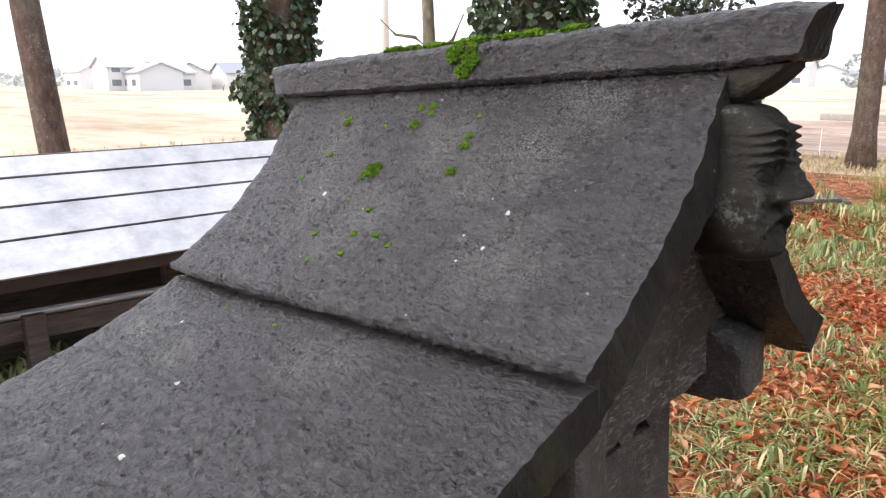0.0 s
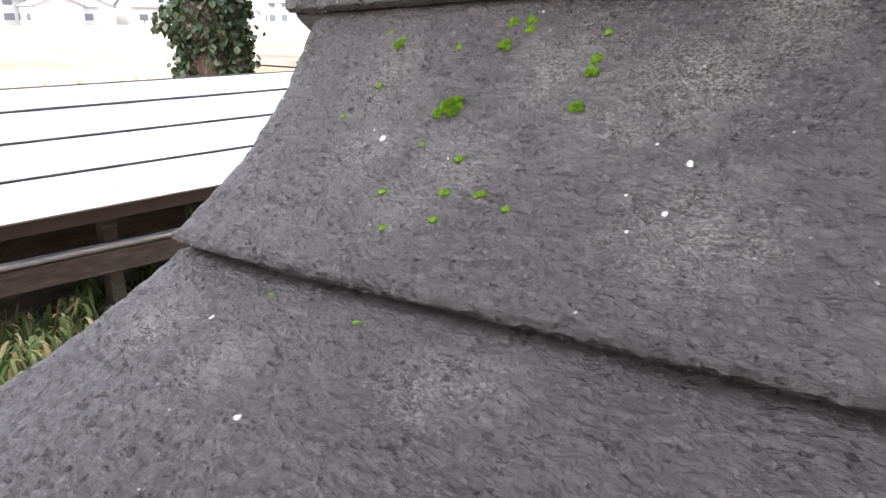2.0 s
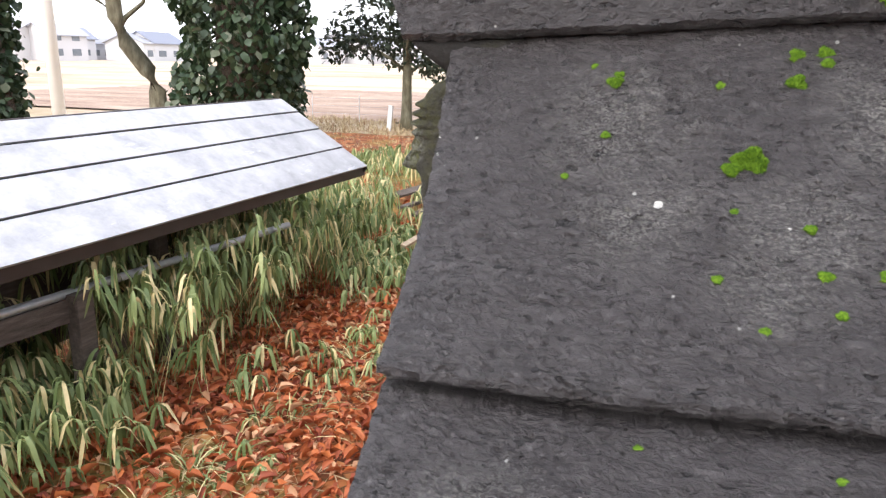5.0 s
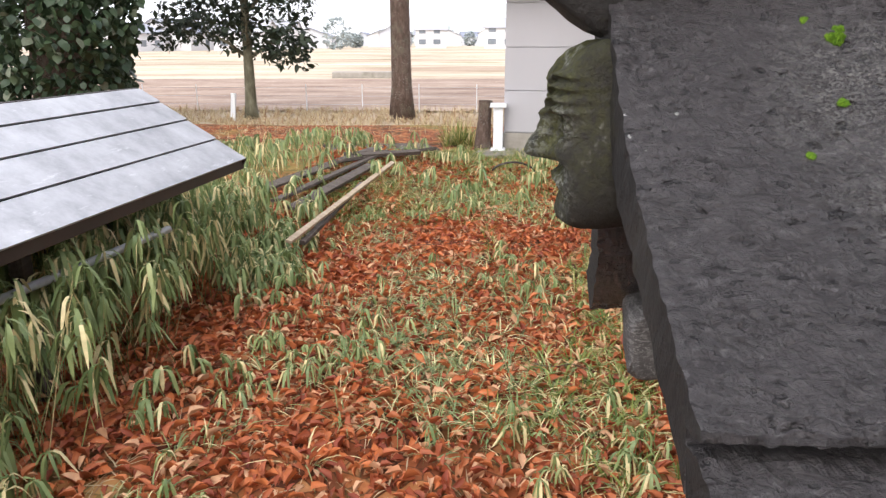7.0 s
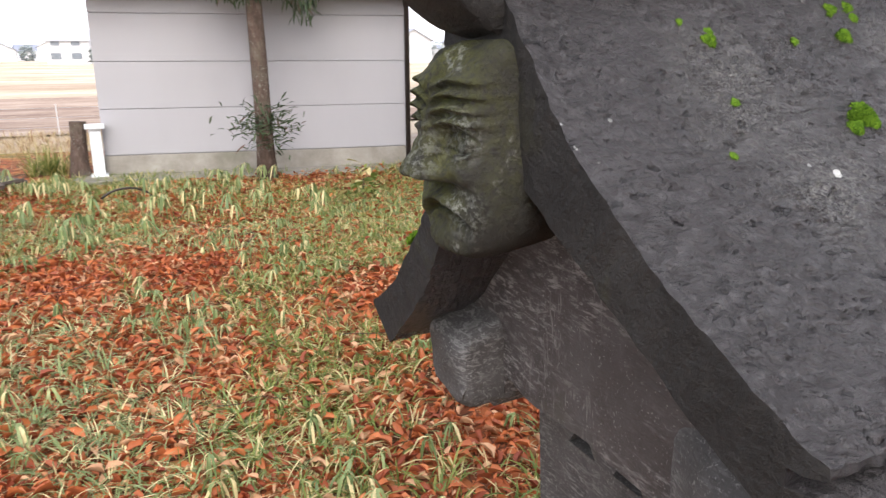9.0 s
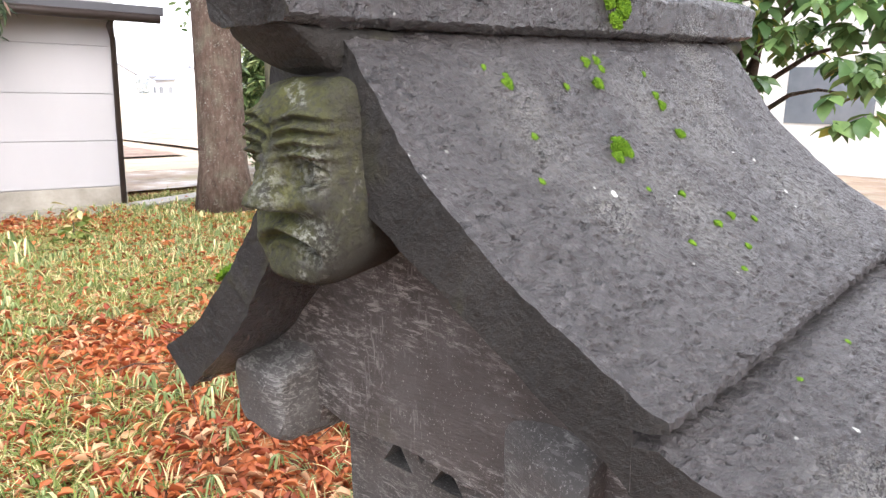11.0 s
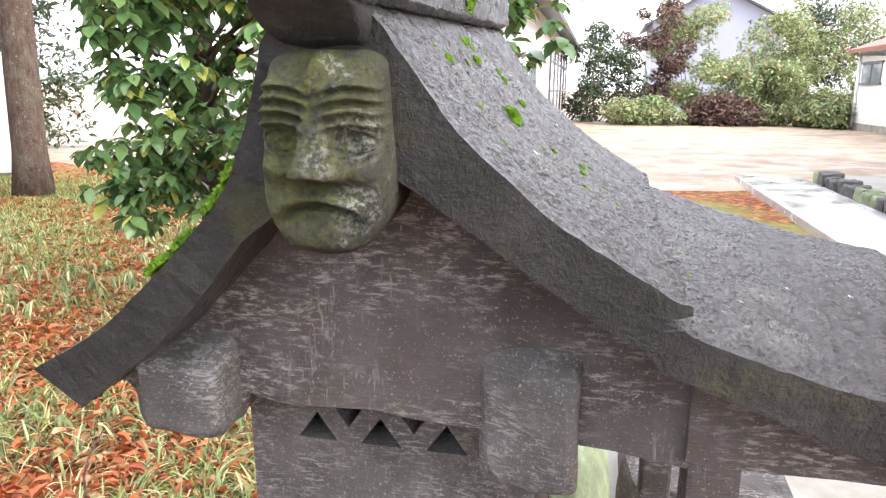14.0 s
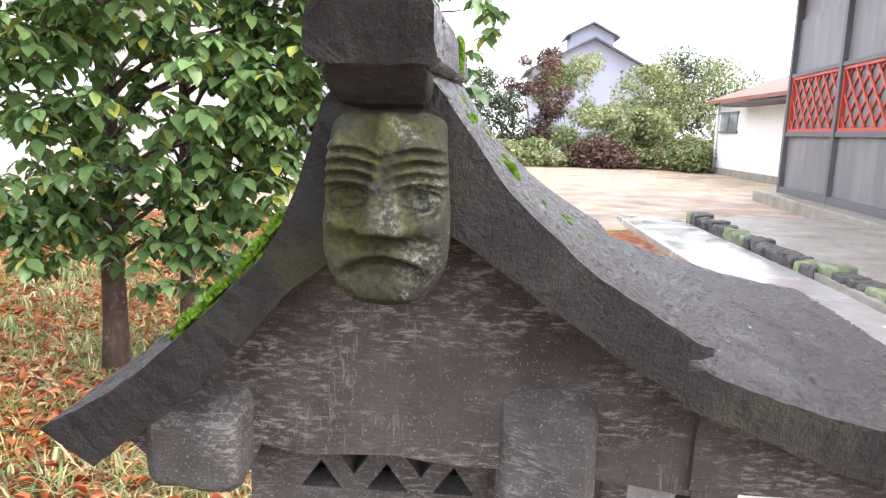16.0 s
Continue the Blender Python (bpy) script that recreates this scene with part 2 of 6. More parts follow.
k = Mat("ploughed_soil", 0.95, 0.1)
col = k.ramp(k.noise(0.8, 8, 0.75, k.stretch(0.3, 1, 1)), (0.3, (0.20, 0.135, 0.105)), (0.5, (0.34, 0.25, 0.20)), (0.72, (0.52, 0.42, 0.34)))
k.colour(k.mix(k.step(k.noise(6, 6, 0.75), 0.55, 0.7, 0, 0.6), col, (0.60, 0.50, 0.38)))
k.bump((k.noise(4, 6, 0.7, k.stretch(0.3, 1, 1)), 0.8, 0.1))
PLOUGHED = k.m

k = Mat("bare_earth", 0.75, 0.3)
col = k.ramp(k.noise(0.9, 6, 0.65), (0.3, (0.20, 0.135, 0.095)), (0.5, (0.34, 0.255, 0.19)), (0.7, (0.46, 0.37, 0.28)))
col = k.mix(k.step(k.noise(0.5, 4), 0.52, 0.64, 0, 0.6), col, (0.36, 0.34, 0.2))
col = k.mix(k.step(k.noise(26, 4, 0.7), 0.58, 0.68, 0, 0.6), col, (0.34, 0.14, 0.06))
k.colour(col)
k.rough(k.step(k.noise(1.3, 4), 0.4, 0.6, 0.35, 0.85))
k.bump((k.noise(14, 6, 0.7), 0.5, 0.02))
EARTH = k.m

k = Mat("white_siding", 0.5, 0.35)
k.colour(k.mix(k.step(k.noise(1.2, 5, 0.6, k.stretch(1, 1, 0.25)), 0.4, 0.75, 0, 0.35), (0.39, 0.38, 0.40), (0.32, 0.31, 0.315)))
k.bump((k.noise(70, 3), 0.06, 0.002))
SIDING = k.m

k = Mat("white_plaster", 0.8, 0.2)
k.colour(k.mix(k.step(k.noise(0.8, 6, 0.65), 0.45, 0.75, 0, 0.4), (0.78, 0.77, 0.74), (0.58, 0.56, 0.50)))
k.bump((k.noise(40, 4), 0.1, 0.004))
PLASTER = k.m

k = Mat("concrete", 0.55, 0.35)
col = k.ramp(k.noise(3, 7, 0.7), (0.3, (0.20, 0.18, 0.155)), (0.6, (0.33, 0.305, 0.27)), (0.8, (0.42, 0.40, 0.37)))
k.colour(k.mix(k.step(k.noise(1.1, 5), 0.54, 0.7, 0, 0.5), col, (0.12, 0.12, 0.07)))
k.bump((k.noise(60, 5, 0.7), 0.3, 0.004))
CONCRETE = k.m

k = Mat("wet_concrete", 0.12, 0.6)
k.colour(k.ramp(k.noise(4, 6, 0.7), (0.3, (0.30, 0.29, 0.28)), (0.7, (0.46, 0.45, 0.44))))
k.rough(k.step(k.noise(2.2, 5), 0.35, 0.65, 0.06, 0.35))
k.bump((k.noise(30, 4), 0.05, 0.002))
WETCON = k.m

k = Mat("bark", 0.9, 0.2)
col = k.ramp(k.noise(9, 7, 0.7, k.stretch(1.8, 1.8, 0.75)), (0.3, (0.055, 0.037, 0.030)), (0.55, (0.135, 0.092, 0.074)), (0.75, (0.22, 0.175, 0.145)))
col = k.mix(k.step(k.noise(4, 5, 0.6), 0.50, 0.66, 0, 0.6), col, (0.17, 0.155, 0.115))
col = k.mix(k.math("MULTIPLY", k.step(k.noise(38, 5, 0.7), 0.55, 0.66), k.step(k.noise(5, 4), 0.42, 0.6)), col, (0.30, 0.29, 0.25))
k.colour(col)
k.bump((k.noise(14, 6, 0.7, k.stretch(2.4, 2.4, 0.5)), 1.0, 0.04), (k.noise(60, 5, 0.7), 0.6, 0.01))
BARK = k.m

k = Mat("grey_green_bark", 0.9, 0.2)
col = k.ramp(k.noise(7, 6, 0.65, k.stretch(1.6, 1.6, 0.5)), (0.3, (0.075, 0.068, 0.045)), (0.55, (0.16, 0.15, 0.105)), (0.75, (0.27, 0.27, 0.20)))
k.colour(col)
k.bump((k.noise(18, 6, 0.7, k.stretch(2, 2, 0.5)), 0.8, 0.02))
PALEBARK = k.m


def leaf_mat(name, dark, light, old=None, rough=0.4, share=0.9):
    k = Mat(name, rough, 0.45)
    r = k.island()
    col = k.mix(r, dark, light)
    if old:
        col = k.mix(k.step(r, share, share + 0.02), col, old)
    k.colour(k.mix(k.step(k.noise(30, 3), 0.35, 0.7, 0, 0.4), col, dark))
    tr = k.n.new("ShaderNodeBsdfTranslucent")
    k.link(col, tr.inputs[0])
    add = k.n.new("ShaderNodeMixShader")
    add.inputs[0].default_value = 0.22
    out = k.n["Material Output"]
    k.link(k.b.outputs[0], add.inputs[1])
    k.link(tr.outputs[0], add.inputs[2])
    k.link(add.outputs[0], out.inputs[0])
    return k.m


FALLEN = leaf_mat("fallen_leaves", (0.24, 0.045, 0.019), (0.74, 0.25, 0.085), (0.70, 0.42, 0.24), 0.55, 0.84)
STRAW = leaf_mat("straw", (0.40, 0.30, 0.17), (0.72, 0.60, 0.38), (0.30, 0.16, 0.08), 0.6, 0.8)
SASA = leaf_mat("bamboo_grass", (0.13, 0.19, 0.070), (0.42, 0.48, 0.20), (0.80, 0.66, 0.36), 0.45, 0.78)
GRASS = leaf_mat("grass_blades", (0.08, 0.14, 0.025), (0.38, 0.38, 0.10), (0.66, 0.54, 0.27), 0.6, 0.74)
LAUREL = leaf_mat("glossy_laurel_leaves", (0.060, 0.125, 0.045), (0.23, 0.35, 0.125), (0.44, 0.44, 0.09), 0.26, 0.93)
IVY = leaf_mat("ivy_leaves", (0.022, 0.045, 0.022), (0.080, 0.12, 0.058), (0.16, 0.18, 0.12), 0.45, 0.9)
SHRUB = leaf_mat("shrub_leaves", (0.07, 0.13, 0.045), (0.36, 0.45, 0.19), (0.56, 0.60, 0.28), 0.35, 0.82)
HEDGELEAF = leaf_mat("hedge_leaves", (0.13, 0.19, 0.085), (0.42, 0.48, 0.22), (0.46, 0.33, 0.18), 0.6, 0.82)
CONIFER = leaf_mat("dark_hedge_leaves", (0.03, 0.055, 0.03), (0.12, 0.16, 0.075), (0.16, 0.085, 0.065), 0.6, 0.9)
REDDISH = leaf_mat("reddish_leaves", (0.09, 0.05, 0.045), (0.28, 0.15, 0.13), (0.10, 0.11, 0.05), 0.6, 0.8)
BROADDARK = leaf_mat("dark_tree_leaves", (0.014, 0.024, 0.014), (0.045, 0.062, 0.034), None, 0.5)

k = Mat("galvanised_sheet", 0.38, 0.5, 0.55)
col = k.ramp(k.noise(5, 6, 0.7, k.stretch(1, 1, 1)), (0.3, (0.33, 0.33, 0.35)), (0.55, (0.50, 0.50, 0.52)), (0.8, (0.62, 0.62, 0.64)))
col = k.mix(k.step(k.noise(22, 5, 0.7, k.stretch(1.5, 0.3, 1.5)), 0.6, 0.72, 0, 0.6), col, (0.75, 0.75, 0.76))
k.colour(col)
k.rough(k.step(k.noise(9, 5), 0.3, 0.7, 0.28, 0.55))
k.bump((k.noise(2.5, 4), 0.15, 0.01))
ZINC = k.m

k = Mat("dark_brown_metal", 0.45, 0.4, 0.2)
k.colour(k.mix(k.noise(8, 4), (0.028, 0.020, 0.018), (0.06, 0.045, 0.04)))
BROWNMETAL = k.m

k = Mat("grey_weathered_wood", 0.8, 0.25)
col = k.ramp(k.noise(12, 6, 0.65, k.stretch(4, 0.5, 4)), (0.3, (0.055, 0.045, 0.038)), (0.6, (0.13, 0.105, 0.09)), (0.8, (0.22, 0.19, 0.17)))
k.colour(col)
k.bump((k.noise(22, 5, 0.7, k.stretch(5, 0.5, 5)), 0.5, 0.006))
OLDWOOD = k.m

k = Mat("pale_new_wood", 0.7, 0.3)
k.colour(k.ramp(k.noise(10, 6, 0.6, k.stretch(6, 0.6, 6)), (0.3, (0.30, 0.22, 0.15)), (0.7, (0.52, 0.41, 0.29))))
PALEWOOD = k.m

k = Mat("grey_painted_boards", 0.5, 0.35)
k.colour(k.mix(k.step(k.noise(1.5, 5, 0.6, k.stretch(2, 2, 0.3)), 0.4, 0.7), (0.17, 0.165, 0.18), (0.235, 0.23, 0.245)))
k.bump((k.noise(30, 4, 0.6, k.stretch(3, 3, 0.2)), 0.1, 0.002))
GREYBOARD = k.m

k = Mat("grey_posts", 0.55, 0.35)
k.colour(k.mix(k.noise(6, 4), (0.10, 0.098, 0.11), (0.15, 0.145, 0.16)))
GREYPOST = k.m

k = Mat("red_lattice_paint", 0.5, 0.4)
k.colour(k.mix(k.noise(12, 4), (0.40, 0.05, 0.03), (0.55, 0.10, 0.06)))
REDPAINT = k.m

k = Mat("red_brown_tiles", 0.6, 0.3)
k.colour(k.mix(k.noise(5, 5), (0.20, 0.085, 0.06), (0.33, 0.15, 0.11)))
TILE = k.m

k = Mat("dark_roofing", 0.5, 0.35)
k.colour(k.mix(k.noise(3, 5), (0.05, 0.05, 0.06), (0.11, 0.11, 0.125)))
DARKROOF = k.m

k = Mat("white_enamel", 0.35, 0.5)
k.colour(k.mix(k.step(k.noise(5, 5), 0.5, 0.75, 0, 0.4), (0.74, 0.76, 0.80), (0.55, 0.55, 0.55)))
ENAMEL = k.m

k = Mat("window_glass_dark", 0.08, 0.6)
k.colour(k.mix(k.noise(2, 3), (0.10, 0.12, 0.14), (0.24, 0.26, 0.29)))
GLASS = k.m

k = Mat("curtained_glass", 0.1, 0.5)
k.colour(k.mix(k.noise(3, 3), (0.52, 0.53, 0.55), (0.70, 0.70, 0.70)))
CURTAIN = k.m

# near-black paint standing for shade in the shrine's hollow and the roof seams
k = Mat("painted_gap_shade", 0.95, 0.1)
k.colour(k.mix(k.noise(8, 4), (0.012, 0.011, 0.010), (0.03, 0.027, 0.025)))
GAPSHADE = k.m

k = Mat("mossy_boulder", 0.9, 0.2)
col = k.ramp(k.noise(9, 6, 0.65), (0.3, (0.13, 0.14, 0.10)), (0.55, (0.23, 0.27, 0.16)), (0.75, (0.38, 0.42, 0.33)))
k.colour(col)
k.bump((k.noise(40, 6, 0.7), 0.6, 0.01))
BOULDER = k.m

k = Mat("far_walls", 0.8, 0.2)
k.colour(k.ramp(k.each(), (0.0, (0.55, 0.55, 0.57)), (0.5, (0.68, 0.67, 0.66)), (1.0, (0.45, 0.47, 0.52))))
FARWALL = k.m
k = Mat("far_roofs", 0.7, 0.2)
k.colour(k.ramp(k.each(), (0.0, (0.30, 0.31, 0.35)), (0.5, (0.42, 0.42, 0.45)), (1.0, (0.22, 0.24, 0.30))))
FARROOF = k.m
k = Mat("blue_grey_wall", 0.8, 0.2)
k.colour(k.mix(k.noise(0.6, 4), (0.26, 0.28, 0.36), (0.33, 0.35, 0.42)))
BLUEWALL = k.m
# distance haze is put into these pale leaf colours
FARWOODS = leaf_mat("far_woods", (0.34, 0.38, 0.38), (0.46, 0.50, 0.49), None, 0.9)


# ---- mesh helpers ----
def mesh_of(name, verts, faces, material, smooth=False):
    me = bpy.data.meshes.new(name)
    me.from_pydata([tuple(v) for v in verts], [], [tuple(f) for f in faces])
    me.materials.append(material)
    if smooth:
        me.polygons.foreach_set("use_smooth", [True] * len(me.polygons))
    me.update()
    return me


def part(name, bm, material, parent=None, label="", smooth=False):
    """Links a bmesh, or a mesh, as one object under its parent."""
    if isinstance(bm, bmesh.types.BMesh):
        bmesh.ops.recalc_face_normals(bm, faces=bm.faces)
        me = bpy.data.meshes.new(name)
        bm.to_mesh(me)
        bm.free()
        me.materials.append(material)
        if smooth:
            me.polygons.foreach_set("use_smooth", [True] * len(me.polygons))
    else:
        me = bm
    ob = new(name, me)
    if parent:
        ob.parent = parent
    if label:
        ob["label"] = label
    return ob


def thing(name, at, label, category, kind="", group=""):
    ob = new(name)
    ob.matrix_basis = at if isinstance(at, Matrix) else Matrix.Translation(at)
    return tagged(ob, label, category, group, kind)


def box(bm, x0, x1, y0, y1, z0, z1, bevel=0.0, m=None):
    vs = bmesh.ops.create_cube(bm, size=1.0)["verts"]
    for v in vs:
        v.co = Vector((x0 + (v.co.x + 0.5) * (x1 - x0), y0 + (v.co.y + 0.5) * (y1 - y0), z0 + (v.co.z + 0.5) * (z1 - z0)))
        if m:
            v.co = m @ v.co
    if bevel:
        edges = list({e for v in vs for e in v.link_edges})
        bmesh.ops.bevel(bm, geom=edges, offset=bevel, segments=2, profile=0.6, affect="EDGES")
    return bm


def boxed(*args, **kw):
    return box(bmesh.new(), *args, **kw)


def tube_into(verts, faces, pts, radii, sides=8, close=True):
    """Adds a tapering tube through the points to the lists."""
    base = len(verts)
    pts = [Vector(p) for p in pts]
    for i, p in enumerate(pts):
        d = (pts[min(i + 1, len(pts) - 1)] - pts[max(i - 1, 0)]).normalized()
        a = d.orthogonal().normalized() if abs(d.z) < 0.9 else d.cross(Vector((0, 1, 0))).normalized()
        b = d.cross(a)
        for s in range(sides):
            w = 2 * math.pi * s / sides
            verts.append(p + (a * math.cos(w) + b * math.sin(w)) * radii[i])
    for i in range(len(pts) - 1):
        for s in range(sides):
            t = (s + 1) % sides
            faces.append((base + i * sides + s, base + i * sides + t, base + (i + 1) * sides + t, base + (i + 1) * sides + s))
    if close:
        faces.append(tuple(base + s for s in reversed(range(sides))))
        faces.append(tuple(base + (len(pts) - 1) * sides + s for s in range(sides)))


def rough_up(bm, amount, scale, seed=0.0):
    for v in bm.verts:
        n = noise.noise_vector(v.co * scale + Vector((seed, seed * 1.7, seed * 0.3)))
        v.co += n * amount


def lerp_profile(pts, n):
    """n points evenly spread along a polyline."""
    pts = [np.array(p, float) for p in pts]
    seg = [np.linalg.norm(b - a) for a, b in zip(pts, pts[1:])]
    cum = np.concatenate([[0], np.cumsum(seg)])
    out = []
    for d in np.linspace(0, cum[-1], n):
        i = min(np.searchsorted(cum, d, "right") - 1, len(seg) - 1)
        f = (d - cum[i]) / seg[i] if seg[i] else 0
        out.append(tuple(pts[i] * (1 - f) + pts[i + 1] * f))
    return out


# ---- ground ----
def ground_height(x, y):
    """Low uneven litter, a little bank behind the lean-to."""
    h = 0.03 * noise.noise(Vector((x * 0.5, y * 0.5, 3))) + 0.012 * noise.noise(Vector((x * 2, y * 2, 7)))
    d = math.hypot((x + 3.2) / 1.6, (y - 7.6) / 2.2)
    h += 0.22 * max(0.0, 1 - d * d)
    return h


def sheet(name, x0, x1, y0, y1, nx, ny, height, material, label, category="ground"):
    verts = [(x0 + (x1 - x0) * i / nx, y0 + (y1 - y0) * j / ny, 0) for j in range(ny + 1) for i in range(nx + 1)]
    verts = [(x, y, height(x, y)) for x, y, _ in verts]
    faces = [(j * (nx + 1) + i, j * (nx + 1) + i + 1, (j + 1) * (nx + 1) + i + 1, (j + 1) * (nx + 1) + i) for j in range(ny) for i in range(nx)]
    ob = new(name, mesh_of(name, verts, faces, material, True))
    return tagged(ob, label, category, kind="structure")


sheet("ground", -2500, 2500, -2500, 2500, 20, 20, lambda x, y: -0.12, FIELD, "dry straw-coloured winter fields reaching the horizon")
sheet("ground_ploughed", -26, 7, 16.2, 31, 33, 30, lambda x, y: -0.085 + 0.02 * math.sin(y * 5.2) + 0.012 * noise.noise(Vector((x, y, 4))), PLOUGHED, "bare ploughed strip of pinkish-brown soil")
sheet("ground_grove", -13, 10.5, -9, 12.6, 130, 120, ground_height, LITTER, "grove floor of red-brown fallen leaves and grass")
sheet("ground_yard", 8.0, 48, -30, 30, 80, 60, lambda x, y: -0.06 + min(0.10, 0.05 * (x - 8.0)) + 0.02 * noise.noise(Vector((x * 0.4, y * 0.4, 1))), EARTH, "bare trodden yard of damp brown earth")

# ---- the stone shrine ----
# its own frame: x along the ridge, y across it (front is minus), z up from the ground; the whole has settled by about three degrees
SHRINE_AT = pose(0, 0, 0, 0, -2.9, 0) @ pose(-0.65, 0.845, 0)
shrine = thing("stone_shrine", SHRINE_AT, "small dark stone shrine with a curved roof and carved gables", "shrine")

FRONT_TOP = [(0.0, 1.515), (-0.040, 1.484), (-0.066, 1.450), (-0.090, 1.417), (-0.117, 1.382), (-0.160, 1.342), (-0.195, 1.312), (-0.245, 1.277), (-0.290, 1.248), (-0.322, 1.230)]
FRONT_LOW = [(-0.325, 1.2085), (-0.385, 1.190), (-0.450, 1.168), (-0.490, 1.157), (-0.580, 1.132), (-0.660, 1.116), (-0.740, 1.105)]
FRONT_UNDER = [(-0.735, 1.045), (-0.660, 1.052), (-0.580, 1.068), (-0.460, 1.108), (-0.404, 1.135), (-0.347, 1.154), (-0.290, 1.183), (-0.232, 1.218), (-0.174, 1.261), (-0.117, 1.304), (-0.065, 1.340), (0.0, 1.375)]
BACK_UNDER = [(0.0, 1.375), (0.060, 1.306), (0.103, 1.270), (0.162, 1.202), (0.223, 1.143), (0.280, 1.098), (0.318, 1.067)]
BACK_TOP = [(0.374, 1.106), (0.347, 1.124), (0.297, 1.153), (0.245, 1.193), (0.185, 1.250), (0.150, 1.286), (0.124, 1.311), (0.102, 1.349), (0.078, 1.412), (0.055, 1.470), (0.0, 1.515)]


def roof_slab(outline, x0, x1, nx, seed, taper=0.0, grain=False):
    """A closed outline in y and z, drawn along x, with worn faces and edges."""
    verts, faces = [], []
    m = len(outline)
    for i in range(nx + 1):
        x = x0 + (x1 - x0) * i / nx
        edge = min(i, nx - i) * 90 / nx
        for y, z in outline:
            v = Vector((x, y, z))
            n = noise.noise_vector(v * 45 + Vector((seed, 0, 0))) * 0.0016 + noise.noise_vector(v * 12 + Vector((seed, 3, 0))) * 0.0016
            if grain:
                w = Vector((x * 0.62, y, z))
                h = 0.0011 * noise.noise(w * 150) + 0.0017 * noise.noise(w * 300) - 0.007 * max(0.0, noise.noise(w * 165 + Vector((7, 0, 3))) - 0.30)
                n += Vector((0, -0.5 if y < 0 else 0.6, 0.85)) * h * min(1.0, edge / 1.2)
            if edge == 0:
                n += Vector((noise.noise(v * 70) * 0.0025 + noise.noise(v * 20) * 0.0007, 0, 0))
            if abs(y + 0.322) < 0.009 and z > 1.20:
                n += Vector((0, noise.noise(v * 95) * 0.004, noise.noise(v * 120) * 0.0025))
            if taper and x < 0:
                # the slope narrows and sags a little towards its worn left edge
                if y < 0:
                    half = float(np.interp(-y, (0.0, 0.10, 0.20, 0.32, 0.42, 0.50, 0.74), (0.403, 0.400, 0.391, 0.384, 0.370, 0.354, 0.342)))
                    v.x *= half / 0.405
                    end = min(1.0, max(0.0, (-v.x - 0.22) / 0.16))
                    v.z += 0.004 * end * min(1.0, max(0.0, (-y - 0.15) / 0.15)) if y > -0.324 else -0.006 * end * min(1.0, (-y - 0.32) / 0.08)
                else:
                    v.x *= 1 - taper * (1.48 - z)
            verts.append(v + n)
    for i in range(nx):
        for j in range(m):
            k2 = (j + 1) % m
            faces.append((i * m + j, i * m + k2, (i + 1) * m + k2, (i + 1) * m + j))
    bm = bmesh.new()
    vs = [bm.verts.new(v) for v in verts]
    for f in faces:
        bm.faces.new([vs[a] for a in f])
    for i in (0, nx):
        ring = [vs[i * m + j] for j in range(m)]
        edges = [bm.edges.get((ring[j], ring[(j + 1) % m])) for j in range(m)]
        caps = bmesh.ops.triangle_fill(bm, use_beauty=True, edges=edges)["geom"]
        for f in caps:
            if isinstance(f, bmesh.types.BMFace):
                # end faces take the second stone, darkened in colour for their shade
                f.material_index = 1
    return bm


def curve_through(pts, per=6):
    """Catmull-Rom through the points."""
    p = [Vector((a, b, 0)) for a, b in pts]
    out = []
    for i in range(len(p) - 1):
        a, b, c, d = p[max(i - 1, 0)], p[i], p[i + 1], p[min(i + 2, len(p) - 1)]
        for s in range(per):
            t = s / per
            q = 0.5 * (2 * b + (c - a) * t + (2 * a - 5 * b + 4 * c - d) * t * t + (3 * b - a - 3 * c + d) * t ** 3)
            out.append((q.x, q.y))
    out.append((p[-1].x, p[-1].y))
    return out


XL, XR = -0.405, 0.395
under_a = [p for p in FRONT_UNDER if p[0] > -0.33]
upper = curve_through(FRONT_TOP, 17) + [(-0.323, 1.223), (-0.312, 1.221), (-0.300, 1.220), (-0.300, 1.172)] + curve_through(under_a, 5)[:-1] + curve_through(BACK_UNDER, 5) + curve_through(BACK_TOP, 6)[:-1]
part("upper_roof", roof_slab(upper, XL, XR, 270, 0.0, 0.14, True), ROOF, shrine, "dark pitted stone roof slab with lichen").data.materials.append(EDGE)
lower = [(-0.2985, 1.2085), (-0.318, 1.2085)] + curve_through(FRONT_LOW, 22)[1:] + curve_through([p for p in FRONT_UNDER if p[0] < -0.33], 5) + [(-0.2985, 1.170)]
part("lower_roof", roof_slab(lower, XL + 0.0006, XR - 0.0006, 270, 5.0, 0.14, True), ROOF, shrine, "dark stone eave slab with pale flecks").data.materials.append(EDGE)

